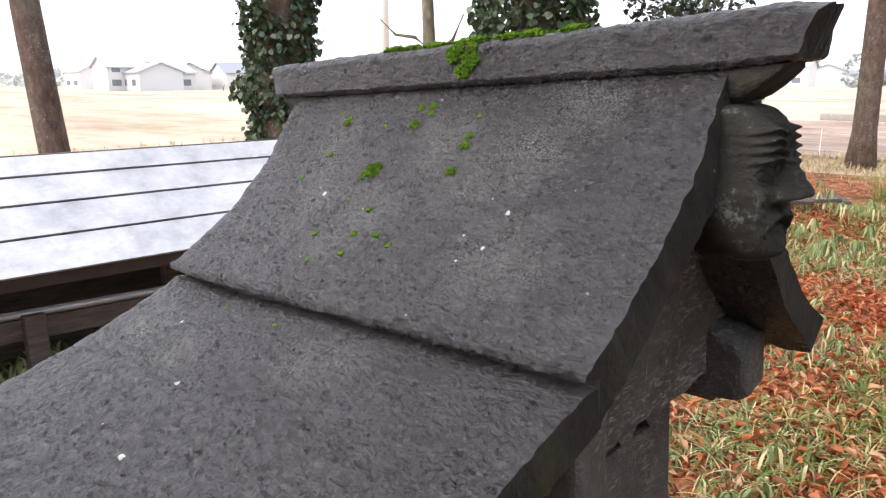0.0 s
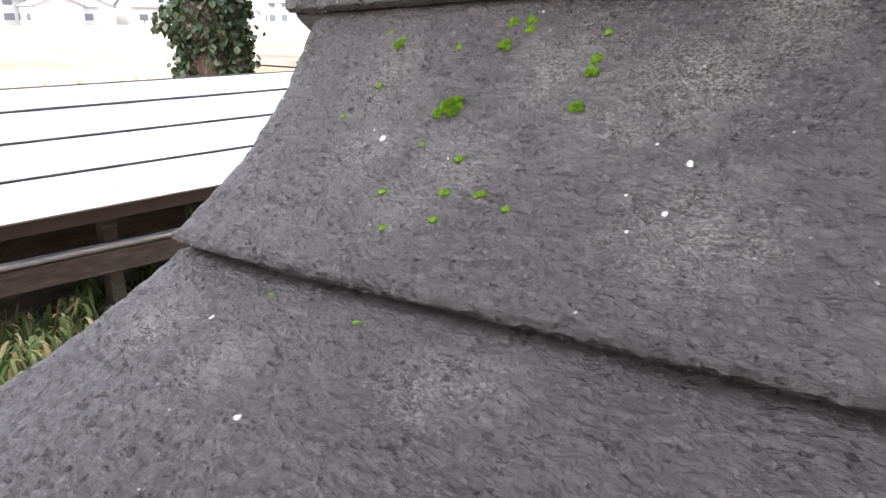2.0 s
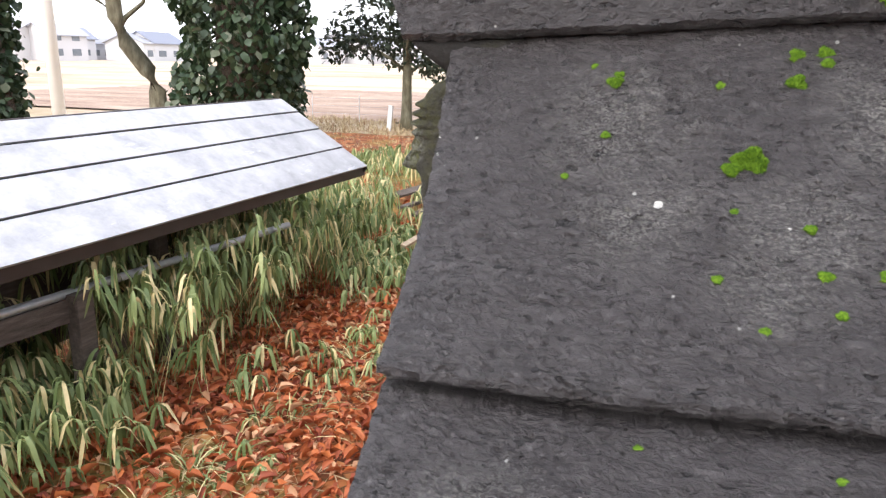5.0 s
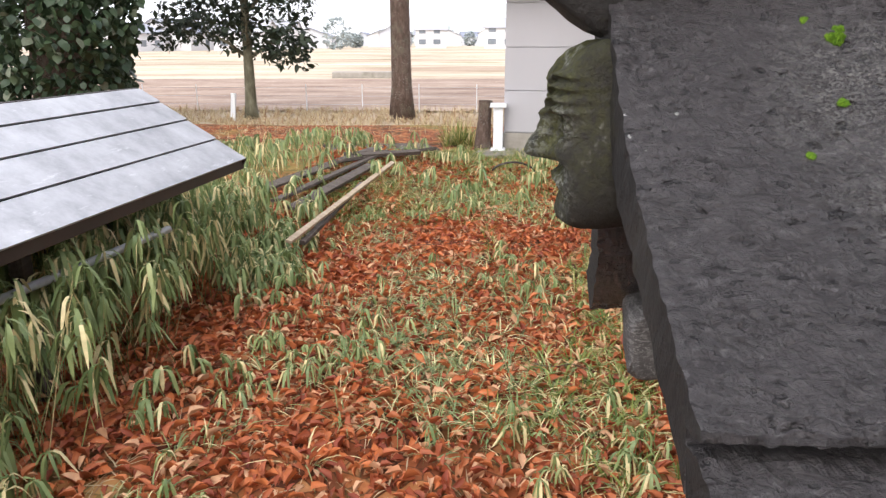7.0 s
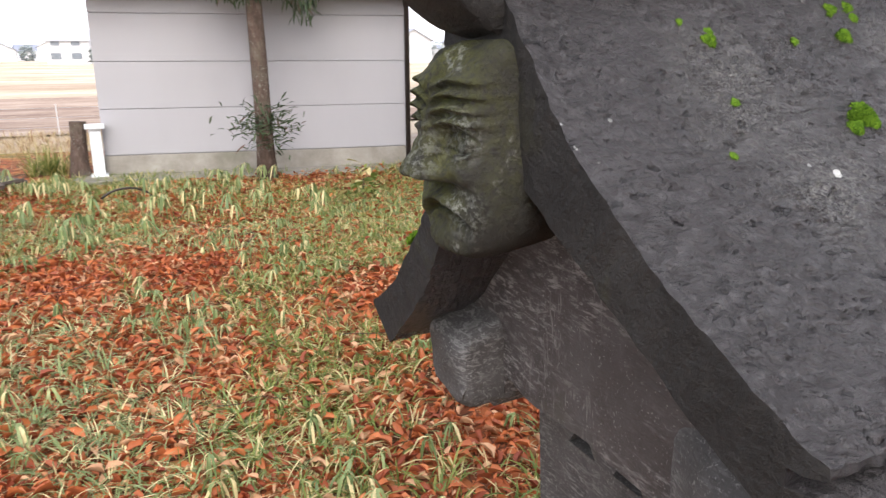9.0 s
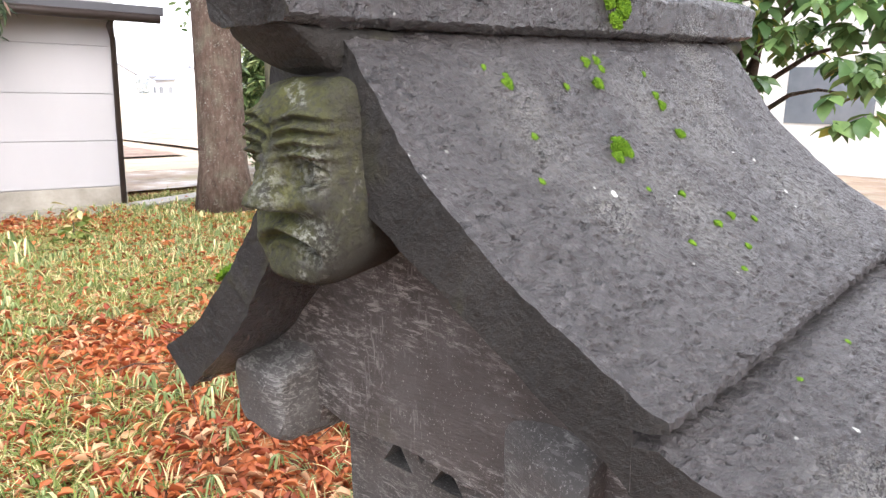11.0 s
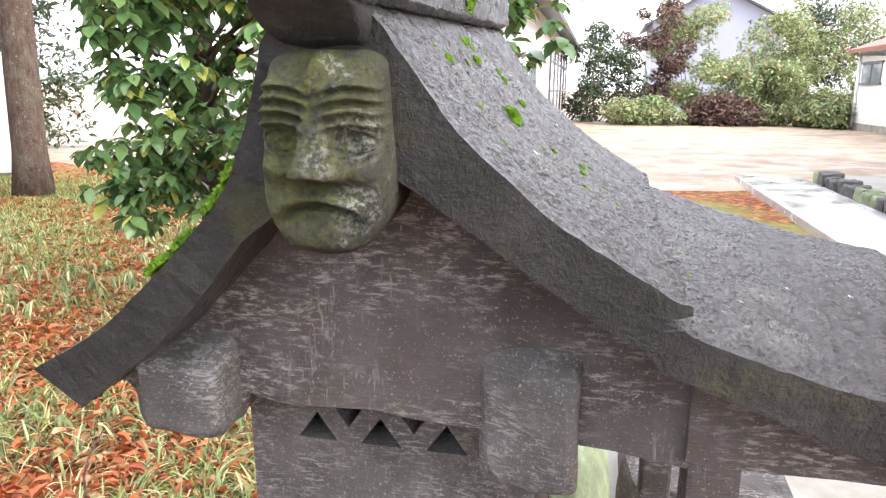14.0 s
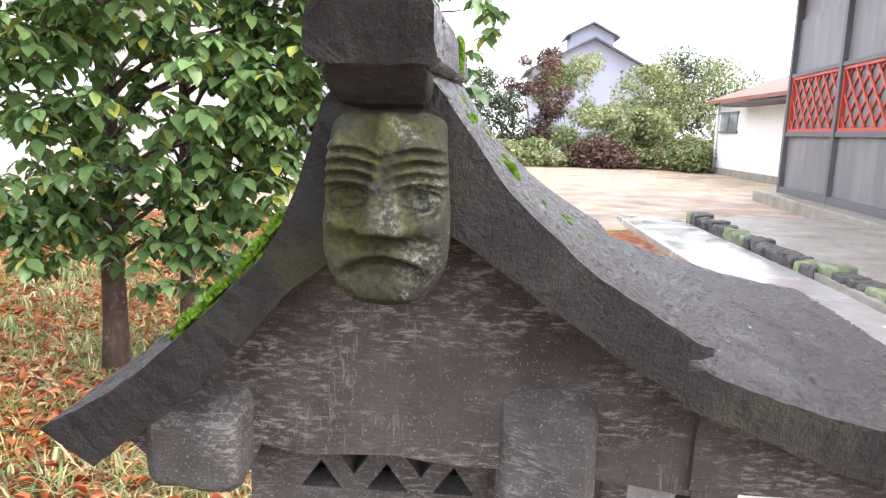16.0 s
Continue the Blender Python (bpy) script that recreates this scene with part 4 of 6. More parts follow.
# ---- buildings ----
def shed():
    p, q = Vector((-1.33, 9.65, 0)), Vector((2.28, 8.95, 0))
    d = (q - p)
    ang = math.degrees(math.atan2(d.y, d.x))
    t = thing("white_shed", pose(p.x, p.y, 0, 0, 0, ang), "small white shed with horizontal siding on a concrete footing", "shed")
    L, D = d.length, 3.0
    part("footing", boxed(-0.02, L + 0.02, 0.0, D, -0.1, 0.25, 0.01), CONCRETE, t, "concrete footing")
    part("core_wall", boxed(0.01, L - 0.01, 0.03, D - 0.02, 0.25, 2.38), SIDING, t)
    z = 0.26
    while z < 2.3:
        part("siding_panel", boxed(0.0, L, 0.012, 0.04, z, min(z + 0.527, 2.38), 0.004), SIDING, t)
        z += 0.535
    bm = bmesh.new()
    m = Matrix.Translation((L / 2, D / 2, 2.42)) @ Matrix.Rotation(radians(5), 4, "X")
    box(bm, -L / 2 - 0.45, L / 2 + 0.45, -D / 2 - 0.40, D / 2 + 0.3, -0.05, 0.05, 0.01, m)
    part("roof", bm, DARKROOF, t)
    verts, faces = [], []
    tube_into(verts, faces, [(L - 0.10, -0.34, 2.14), (L - 0.10, -0.20, 2.08), (L - 0.03, -0.03, 1.95), (L - 0.03, -0.025, 0.05)], [0.032] * 4, 8)
    part("downpipe", mesh_of("downpipe", verts, faces, BROWNMETAL, True), BROWNMETAL, t, "dark metal downpipe")
    verts, faces = [], []
    tube_into(verts, faces, [(-0.4, -0.40, 2.17), (L + 0.4, -0.40, 2.17)], [0.05, 0.05], 8)
    part("gutter", mesh_of("gutter", verts, faces, BROWNMETAL, True), BROWNMETAL, t)
    part("apron", boxed(-0.3, L + 0.6, -0.5, 0.0, -0.1, 0.035, 0.01), CONCRETE, t)
    # a white post with cap and base, and a stump beside the corner
    s = thing("white_post", (-1.40, 9.55, 0), "short white square post with a cap standing by the shed", "post")
    part("shaft", boxed(-0.062, 0.062, -0.062, 0.062, 0.02, 0.59, 0.008), ENAMEL, s)
    part("cap", boxed(-0.105, 0.105, -0.105, 0.105, 0.588, 0.635, 0.008), ENAMEL, s)
    part("base", boxed(-0.095, 0.095, -0.095, 0.095, -0.03, 0.06, 0.008), ENAMEL, s)
    verts, faces = [], []
    s = thing("tree_stump", (-1.60, 9.72, 0), "old brown tree stump with sprouting leaves by the shed", "stump")
    tube_into(verts, faces, [(0, 0, -0.05), (0.0, 0, 0.2), (0.02, 0, 0.45), (0.03, 0, 0.66)], [0.13, 0.10, 0.085, 0.09], 12)
    part("stump_wood", mesh_of("stump_wood", verts, faces, BARK), BARK, s)


shed()


def gabled(name, x0, x1, y0, y1, eave, rise, along, wall, roof, over=0.5):
    """Walls and a gabled roof as meshes; along: the ridge's axis."""
    bm = boxed(x0, x1, y0, y1, -0.1, eave)
    if along == "x":
        ym = (y0 + y1) / 2
        rb = bmesh.new()
        for s in (-1, 1):
            ye = ym + s * ((y1 - y0) / 2 + over)
            drop = rise * over / ((y1 - y0) / 2)
            pts = [(x, y, z + dz) for x in (x0 - over, x1 + over) for y, z in ((ym, eave + rise), (ye, eave - drop)) for dz in (0, 0.14)]
            bmesh.ops.convex_hull(rb, input=[rb.verts.new(p) for p in pts])
        g = [(x, y, z) for x in (x0 + 0.01, x1 - 0.01) for y, z in ((y0, eave), (y1, eave), (ym, eave + rise))]
    else:
        xm = (x0 + x1) / 2
        rb = bmesh.new()
        for s in (-1, 1):
            xe = xm + s * ((x1 - x0) / 2 + over)
            drop = rise * over / ((x1 - x0) / 2)
            pts = [(x, y, z + dz) for y in (y0 - over, y1 + over) for x, z in ((xm, eave + rise), (xe, eave - drop)) for dz in (0, 0.14)]
            bmesh.ops.convex_hull(rb, input=[rb.verts.new(p) for p in pts])
        g = [(x, y, z) for y in (y0 + 0.01, y1 - 0.01) for x, z in ((x0, eave), (x1, eave), (xm, eave + rise))]
    bmesh.ops.convex_hull(bm, input=[bm.verts.new(p) for p in g])
    return bm, rb


def white_house():
    t = thing("white_house", (14.2, 2.45, 0), "long white plastered house with a tall mullioned window", "house")
    wall, roof = gabled("w", 0, 21.5, 0, 7, 3.5, 1.6, "x", PLASTER, DARKROOF, 0.7)
    part("wall", wall, PLASTER, t)
    part("roof", roof, DARKROOF, t)
    part("footing", boxed(-0.03, 21.53, -0.04, 0.5, -0.1, 0.35), CONCRETE, t)
    w = part("window", boxed(9.5, 20.3, -0.03, 0.02, 0.45, 3.0), CURTAIN, t, "tall window with white mullions")
    for i in range(6):
        part("mullion", boxed(9.5 + i * 2.16 - 0.08, 9.5 + i * 2.16 + 0.08, -0.07, 0.0, 0.45, 3.0), GREYPOST, w)
    for z in (1.3, 2.3):
        part("rail", boxed(9.5, 20.3, -0.06, 0.0, z, z + 0.07), GREYPOST, w)
    w = part("window", boxed(2.6, 4.4, -0.03, 0.02, 1.0, 2.2), GLASS, t, "aluminium window")
    part("frame", boxed(2.5, 4.5, -0.05, -0.01, 2.2, 2.28), ENAMEL, w)
    part("frame", boxed(2.5, 4.5, -0.06, -0.01, 0.92, 1.0), ENAMEL, w)
    part("end_window", boxed(-0.03, 0.02, 1.2, 2.8, 1.0, 2.1), GLASS, t)
    # the unit by the wall
    a = thing("outdoor_unit", (15.0, 2.0, 0), "grey white outdoor air-conditioning unit", "appliance")
    part("casing", boxed(-0.4, 0.4, -0.16, 0.16, 0.08, 0.85, 0.02), ENAMEL, a)
    part("foot", boxed(-0.35, -0.25, -0.16, 0.16, 0.0, 0.08), GREYPOST, a)
    part("foot", boxed(0.25, 0.35, -0.16, 0.16, 0.0, 0.08), GREYPOST, a)


white_house()


def small_white_building():
    """Its long wall runs along x and faces the yard."""
    t = thing("white_outbuilding", (28.4, -8.65, 0), "white outbuilding with a red-brown tiled roof", "building")
    wall, roof = gabled("w", -11.5, 0, -6.0, 0.0, 2.95, 1.1, "x", PLASTER, TILE, 0.4)
    part("wall", wall, PLASTER, t)
    part("roof", roof, TILE, t, "red-brown tiled roof")
    part("footing", boxed(-11.54, 0.04, -0.3, 0.05, -0.1, 0.30), CONCRETE, t)
    w = part("window", boxed(-2.3, -0.4, -0.02, 0.04, 1.75, 2.4), GLASS, t, "small louvred window")
    part("frame", boxed(-2.4, -0.3, 0.01, 0.07, 1.67, 1.75), GREYPOST, w)
    part("frame", boxed(-2.4, -0.3, 0.01, 0.07, 2.4, 2.48), GREYPOST, w)
    part("frame", boxed(-1.4, -1.3, 0.01, 0.06, 1.75, 2.4), GREYPOST, w)
    part("canopy", boxed(-9.0, -3.0, 0.0, 0.9, 2.60, 2.68), BROWNMETAL, t)
    verts, faces = [], []
    tube_into(verts, faces, [(-0.1, 0.07, 0.1), (-0.1, 0.07, 2.8)], [0.05, 0.05], 8)
    part("downpipe", mesh_of("downpipe", verts, faces, ENAMEL, True), ENAMEL, t)


small_white_building()


def shrine_hall():
    """The grey boarded hall; its near wall runs along x."""
    t = thing("shrine_hall", (14.76, -5.91, 0), "grey boarded hall with red lattice windows on a plinth", "hall")
    ang = math.atan2(-5.61 + 5.91, 11.31 - 14.76)
    t.matrix_basis = Matrix.Translation((14.76, -5.91, 0)) @ Matrix.Rotation(ang, 4, "Z")
    # along +x now leads back towards the grove; +y (after turning by about 180 degrees) leads away
    part("plinth", boxed(-0.5, 14.0, -0.45, 6, -0.1, 0.28, 0.02), CONCRETE, t, "concrete plinth")
    part("sill_beam", boxed(-0.1, 14, -0.06, 0.12, 0.28, 0.42, 0.01), GREYPOST, t)
    part("core_wall", boxed(0.02, 13.9, 0.08, 5.8, 0.30, 5.2), GREYBOARD, t)
    bay = 2.8
    for i in range(5):
        x = i * bay
        part("post", boxed(x - 0.07, x + 0.07, -0.07, 0.1, 0.28, 5.2, 0.01), GREYPOST, t)
        part("panel", boxed(x + 0.07, x + bay - 0.07, 0.03, 0.075, 0.42, 1.52, 0.003), GREYBOARD, t)
        part("rail", boxed(x + 0.07, x + bay - 0.07, -0.05, 0.09, 1.52, 1.62, 0.005), GREYPOST, t)
        part("rail", boxed(x + 0.07, x + bay - 0.07, -0.05, 0.09, 2.78, 2.86, 0.005), GREYPOST, t)
        part("panel", boxed(x + 0.07, x + bay - 0.07, 0.03, 0.075, 2.86, 4.0, 0.003), GREYBOARD, t)
        if i < 3:
            w = part("lattice_window", boxed(x + 0.07, x + bay - 0.07, 0.055, 0.078, 1.62, 2.78), GREYBOARD, t, "red-painted diagonal lattice window")
            for n, (xa, xb, za, zb) in enumerate(((x + 0.07, x + 0.13, 1.62, 2.78), (x + bay - 0.13, x + bay - 0.07, 1.62, 2.78), (x + 0.13, x + bay - 0.13, 1.62, 1.68), (x + 0.13, x + bay - 0.13, 2.72, 2.78))):
                part("frame_bar", boxed(xa, xb, -0.02, 0.05, za, zb), REDPAINT, w)
            x0, x1, z0, z1 = x + 0.13, x + bay - 0.13, 1.68, 2.72
            for s in (-1, 1):
                for k2 in range(-4, 12):
                    # a bar of 45 degrees clipped to the opening
                    c0 = x0 + k2 * 0.42
                    pts = []
                    for z in np.linspace(z0, z1, 41):
                        xx = c0 + (z - z0) if s > 0 else c0 + (z1 - z)
                        if x0 <= xx <= x1:
                            pts.append((xx, z))
                    if len(pts) > 4:
                        (xa, za), (xb, zb) = pts[0], pts[-1]
                        m = Matrix.Translation(((xa + xb) / 2, 0.02 + 0.014 * s, (za + zb) / 2)) @ Matrix.Rotation(-math.atan2(zb - za, xb - xa), 4, "Y")
                        ln = math.hypot(xb - xa, zb - za)
                        part("lattice_bar", boxed(-ln / 2, ln / 2, -0.012, 0.012, -0.024, 0.024, 0.0, m), REDPAINT, w)
    wall, roof = gabled("h", -1.2, 15, -1.4, 7.0, 5.2, 2.5, "x", GREYBOARD, DARKROOF, 0.2)
    wall.free()
    part("roof", roof, DARKROOF, t)
    a = tagged(new("pavement_apron", mesh_of("pavement_apron", [(3.0, -5.1, 0.22), (10.0, -5.1, 0.22), (10.0, -2.75, 0.16), (3.0, -2.35, 0.16), (3.0, -5.1, -0.1), (10.0, -5.1, -0.1), (10.0, -2.75, -0.1), (3.0, -2.35, -0.1)],
                                            [(0, 1, 2, 3), (4, 7, 6, 5), (0, 4, 5, 1), (1, 5, 6, 2), (2, 6, 7, 3), (3, 7, 4, 0)], CONCRETE)), "mossy concrete apron beside the grey hall", "pavement", kind="structure")
    return t


shrine_hall()

# concrete walk, wet and bright
bm = boxed(1.25, 10.2, -2.46, -1.48, -0.1, 0.10, 0.015)
tagged(part("pavement_walk", bm, WETCON), "wet pale concrete walk", "pavement", kind="structure")
k0 = tagged(new("edging_stones"), "row of rough dark edging stones beside the walk", "kerb")
rnd = random.Random(5)
x = 1.5
while x < 9.8:
    w = rnd.uniform(0.16, 0.34)
    y0 = -2.46 - 0.05 * (x - 3) / 6 + rnd.uniform(-0.02, 0.02)
    bm = boxed(x, x + w - 0.02, y0 - 0.26, y0, -0.08, 0.235 + rnd.uniform(-0.035, 0.035), 0.035)
    bmesh.ops.subdivide_edges(bm, edges=[e for e in bm.edges if e.calc_length() > 0.06], cuts=2, use_grid_fill=True)
    rough_up(bm, 0.035, 7, x)
    part("edging_stone", bm, BOULDER if rnd.random() < 0.3 else GREYSTONE, k0)
    x += w

# boulder seen under the eave
bm = bmesh.new()
bmesh.ops.create_icosphere(bm, subdivisions=3, radius=0.2)
for v in bm.verts:
    v.co.z *= 1.1
rough_up(bm, 0.05, 4)
b = tagged(part("mossy_boulder", bm, BOULDER), "round pale green mossy boulder", "boulder")
for poly in b.data.polygons:
    poly.use_smooth = True
b.matrix_basis = pose(0.14, 0.63, 0.18) @ Matrix.Diagonal((0.62, 0.62, 1.35, 1))
bm = boxed(0.22, 1.19, -1.3, 0.55, -0.1, 0.075, 0.012)
tagged(part("pavement_slab", bm, CONCRETE), "damp grey concrete slab beside the shrine", "pavement", kind="structure")
bm = boxed(0.10, 0.75, 0.05, 0.48, -0.05, 0.32, 0.03)
bmesh.ops.subdivide_edges(bm, edges=list(bm.edges), cuts=2, use_grid_fill=True)
rough_up(bm, 0.03, 5)
tagged(part("stone_block", bm, BODY), "grey speckled stone block beside the shrine", "stone")

# ---- planting ----
def leaf_cloud(points, size, material, name, droop=0.3, width=0.45, fold=0.25, seed=1, jitter=0.4, yaws=None):
    """One mesh of pointed leaves at the points; yaws: a direction for each, where leaves stand in whorls."""
    g = np.random.RandomState(seed)
    P = np.array(points, float)
    n = len(P)
    yaw = g.uniform(0, 2 * np.pi, n)
    pitch = g.normal(-droop, 0.45, n)
    roll = g.normal(0, 0.5, n)
    if yaws is not None:
        yaw, pitch, roll = np.array(yaws) + g.normal(0, 0.15, n), g.normal(-droop, 0.25, n), g.normal(0, 0.25, n)
    s = size * g.uniform(1 - jitter, 1 + jitter, n)
    base = np.array([(0, 0, 0), (0.35, width / 2, fold * 0.14), (0.35, 0, 0), (0.35, -width / 2, fold * 0.14), (0.72, width * 0.38, fold * 0.08), (0.72, 0, -0.05), (0.72, -width * 0.38, fold * 0.08), (1.0, 0, -0.14)])
    cy, sy, cp, sp, cr, sr = np.cos(yaw), np.sin(yaw), np.cos(pitch), np.sin(pitch), np.cos(roll), np.sin(roll)
    X = np.stack([cy * cp, sy * cp, sp], 1)
    Y0 = np.stack([-sy, cy, np.zeros(n)], 1)
    Z0 = np.cross(X, Y0)
    Y = Y0 * cr[:, None] + Z0 * sr[:, None]
    Z = np.cross(X, Y)
    V = P[:, None, :] + s[:, None, None] * (base[None, :, 0, None] * X[:, None, :] + base[None, :, 1, None] * Y[:, None, :] + base[None, :, 2, None] * Z[:, None, :])
    off = np.arange(n) * 8
    me = bpy.data.meshes.new(name)
    tri = []
    for f in ((0, 2, 1), (0, 3, 2), (1, 2, 5), (1, 5, 4), (2, 3, 6), (2, 6, 5), (4, 5, 7), (5, 6, 7)):
        tri.append(off[:, None] + np.array(f)[None, :])
    tri = np.concatenate(tri, 0)
    me.vertices.add(n * 8)
    me.vertices.foreach_set("co", V.reshape(-1))
    me.loops.add(len(tri) * 3)
    me.loops.foreach_set("vertex_index", tri.reshape(-1))
    me.polygons.add(len(tri))
    me.polygons.foreach_set("loop_start", np.arange(len(tri)) * 3)
    me.polygons.foreach_set("loop_total", np.full(len(tri), 3))
    me.update(calc_edges=True)
    me.validate()
    me.materials.append(material)
    return me


def blades(roots, length, material, name, seed=1, width=0.014, per=9, spread=0.5, segs=4, upright=0.9):
    """Clumps of arching strap leaves."""
    g = np.random.RandomState(seed)
    R = np.repeat(np.array(roots, float), per, 0)
    n = len(R)
    yaw = g.uniform(0, 2 * np.pi, n)
    L = length * g.uniform(0.55, 1.25, n)
    lean = np.abs(g.normal(spread, 0.3, n))
    W = width * g.uniform(0.6, 1.3, n)
    d = np.stack([np.cos(yaw), np.sin(yaw)], 1)
    side = np.stack([-np.sin(yaw), np.cos(yaw)], 1)
    R[:, :2] += d * g.uniform(0, 0.05, n)[:, None]
    rows = []
    for i in range(segs + 1):
        t = i / segs
        out = L * (t * np.sin(lean * 0.5) + 0.55 * lean * t * t * 0.6)
        up = L * (t * upright - 0.62 * np.minimum(lean, 1.3) * t * t)
        w = W * (1 - abs(2 * t - 0.8) ** 2.2 * 0.8 if t < 0.95 else 0.06)
        c = np.concatenate([R[:, :2] + d * out[:, None], (R[:, 2] + np.maximum(up, 0.004))[:, None]], 1)
        for s in (-1, 1):
            v = c.copy()
            v[:, :2] += side * (s * w / 2)[:, None]
            rows.append(v)
    V = np.stack(rows, 1)
    k2 = (segs + 1) * 2
    off = np.arange(n) * k2
    quads = np.concatenate([off[:, None] + np.array((2 * i, 2 * i + 1, 2 * i + 3, 2 * i + 2))[None, :] for i in range(segs)], 0)
    me = bpy.data.meshes.new(name)
    me.vertices.add(n * k2)
    me.vertices.foreach_set("co", V.reshape(-1))
    me.loops.add(len(quads) * 4)
    me.loops.foreach_set("vertex_index", quads.reshape(-1))
    me.polygons.add(len(quads))
    me.polygons.foreach_set("loop_start", np.arange(len(quads)) * 4)
    me.polygons.foreach_set("loop_total", np.full(len(quads), 4))
    me.update(calc_edges=True)
    me.validate()
    me.materials.append(material)
    return me


def sasa(roots, tall, length, name, seed=1, width=0.022, leaves=7, segs=6):
    """Dwarf bamboo: a thin stem each, with long leaves that spring from its top, fold over and hang."""
    g = np.random.RandomState(seed)
    R0 = np.array(roots, float)
    m = len(R0)
    H = np.asarray(tall) * g.uniform(0.55, 1.2, m)
    lean = g.normal(0, 0.16, (m, 2))
    top = np.concatenate([R0[:, :2] + lean * H[:, None] * 1.5, (R0[:, 2] + H)[:, None]], 1)
    R = np.repeat(top, leaves, 0)
    n = len(R)
    yaw = g.uniform(0, 2 * np.pi, n)
    L = length * g.uniform(0.6, 1.2, n)
    W = width * g.uniform(0.65, 1.25, n)
    R[:, 2] -= g.uniform(0, 0.14, n) * np.repeat(H, leaves)
    first = g.uniform(-0.2, 0.8, n)
    last = -g.uniform(1.0, 1.52, n)
    knee = g.uniform(0.15, 0.45, n)
    d = np.stack([np.cos(yaw), np.sin(yaw)], 1)
    turn = yaw + g.normal(0, 0.5, n)
    side = np.stack([-np.sin(turn), np.cos(turn)], 1)
    out, up = np.zeros(n), np.zeros(n)
    rows = []
    for i in range(segs + 1):
        t = i / segs
        w = W * (0.22 if i == 0 else math.sin(math.pi * min(1.0, 0.12 + 0.86 * t)) ** 0.7)
        c = np.concatenate([R[:, :2] + d * out[:, None], np.maximum(R[:, 2] + up, 0.012)[:, None]], 1)
        for s2 in (-1, 1):
            v = c.copy()
            v[:, :2] += side * (s2 * w / 2)[:, None]
            rows.append(v)
        bend = np.clip((t + 0.5 / segs) / knee, 0, 1)
        ang = first + (last - first) * bend
        out = out + L / segs * np.cos(ang)
        up = up + L / segs * np.sin(ang)
    V = np.stack(rows, 1)
    k2 = (segs + 1) * 2
    off = np.arange(n) * k2
    quads = np.concatenate([off[:, None] + np.array((2 * i, 2 * i + 1, 2 * i + 3, 2 * i + 2))[None, :] for i in range(segs)], 0)
    # stems: thin upright strips
    sv = []
    for dx, dy in ((0.002, 0.0), (-0.002, 0.0)):
        sv.append(R0 + np.array((dx, dy, 0)))
        sv.append(top + np.array((dx * 0.6, dy, 0)))
    SV = np.stack(sv, 1)
    so = n * k2 + np.arange(m) * 4
    quads = np.concatenate([quads, so[:, None] + np.array((0, 2, 3, 1))[None, :]], 0)
    V = np.concatenate([V.reshape(-1, 3), SV.reshape(-1, 3)], 0)
    me = bpy.data.meshes.new(name)
    me.vertices.add(len(V))
    me.vertices.foreach_set("co", V.reshape(-1))
    me.loops.add(len(quads) * 4)
    me.loops.foreach_set("vertex_index", quads.reshape(-1))
    me.polygons.add(len(quads))
    me.polygons.foreach_set("loop_start", np.arange(len(quads)) * 4)
    me.polygons.foreach_set("loop_total", np.full(len(quads), 4))
    me.update(calc_edges=True)
    me.validate()
    me.materials.append(SASA)
    return me


def trunk_mesh(height, r0, r1, bend=(0, 0), wob=0.05, sides=14, seed=0, rings=14):
    verts, faces = [], []
    pts, rad = [], []
    for i in range(rings + 1):
        t = i / rings
        n = noise.noise_vector(Vector((seed * 3.1, t * 2.2, 0)))
        pts.append((bend[0] * t * t + n.x * wob * t, bend[1] * t * t + n.y * wob * t, -0.08 + (height + 0.08) * t))
        rad.append((r0 + (r1 - r0) * t) * (1 + 0.35 * math.exp(-t * height / 0.25)) * (1 + 0.05 * noise.noise(Vector((seed, t * 9, 4)))))
    tube_into(verts, faces, pts, rad, sides)
    return verts, faces, pts


def tree(name, at, label, height, r0, r1, bark, bend=(0, 0), wob=0.08, seed=0, limbs=(), leaves=None, category="tree"):
    """limbs: (start height, azimuth, length, rise, radius); leaves: (points, size, material, leaf shape)."""
    t = thing(name, at, label, category)
    verts, faces, pts = trunk_mesh(height, r0, r1, bend, wob, 16, seed)
    part("trunk", mesh_of("trunk", verts, faces, bark, True), bark, t)
    ends = []
    for h, az, ln, rise, r in limbs:
        f = min(0.999, h / height) * (len(pts) - 1)
        i = int(f)
        p = Vector(pts[i]).lerp(Vector(pts[min(i + 1, len(pts) - 1)]), f - i)
        d = Vector((math.cos(radians(az)), math.sin(radians(az)), rise)).normalized()
        lv, lf, line = [], [], []
        for s in range(7):
            q = s / 6
            n = noise.noise_vector(Vector((seed + az, q * 2.5, h))) * 0.16 * ln * q
            line.append(p + d * ln * q + n + Vector((0, 0, 0.06 * ln * q * q)))
        tube_into(lv, lf, line, [r * (1 - 0.8 * s / 6) for s in range(7)], 7)
        part("branch", mesh_of("branch", lv, lf, bark, True), bark, t)
        ends.append(line)
    return t, ends


def blob_points(centres, n, seed):
    """Points in fuzzy clumps: centres are (x, y, z, radius)."""
    g = np.random.RandomState(seed)
    out = []
    tot = sum(c[3] ** 2 for c in centres)
    for x, y, z, r in centres:
        m = max(6, int(n * r * r / tot))
        d = g.normal(size=(m, 3))
        d /= np.linalg.norm(d, axis=1)[:, None]
        rr = r * g.uniform(0.25, 1.0, m) ** 0.55
        out.append(np.array((x, y, z)) + d * rr[:, None] * np.array((1, 1, 0.85)))
    return np.concatenate(out)


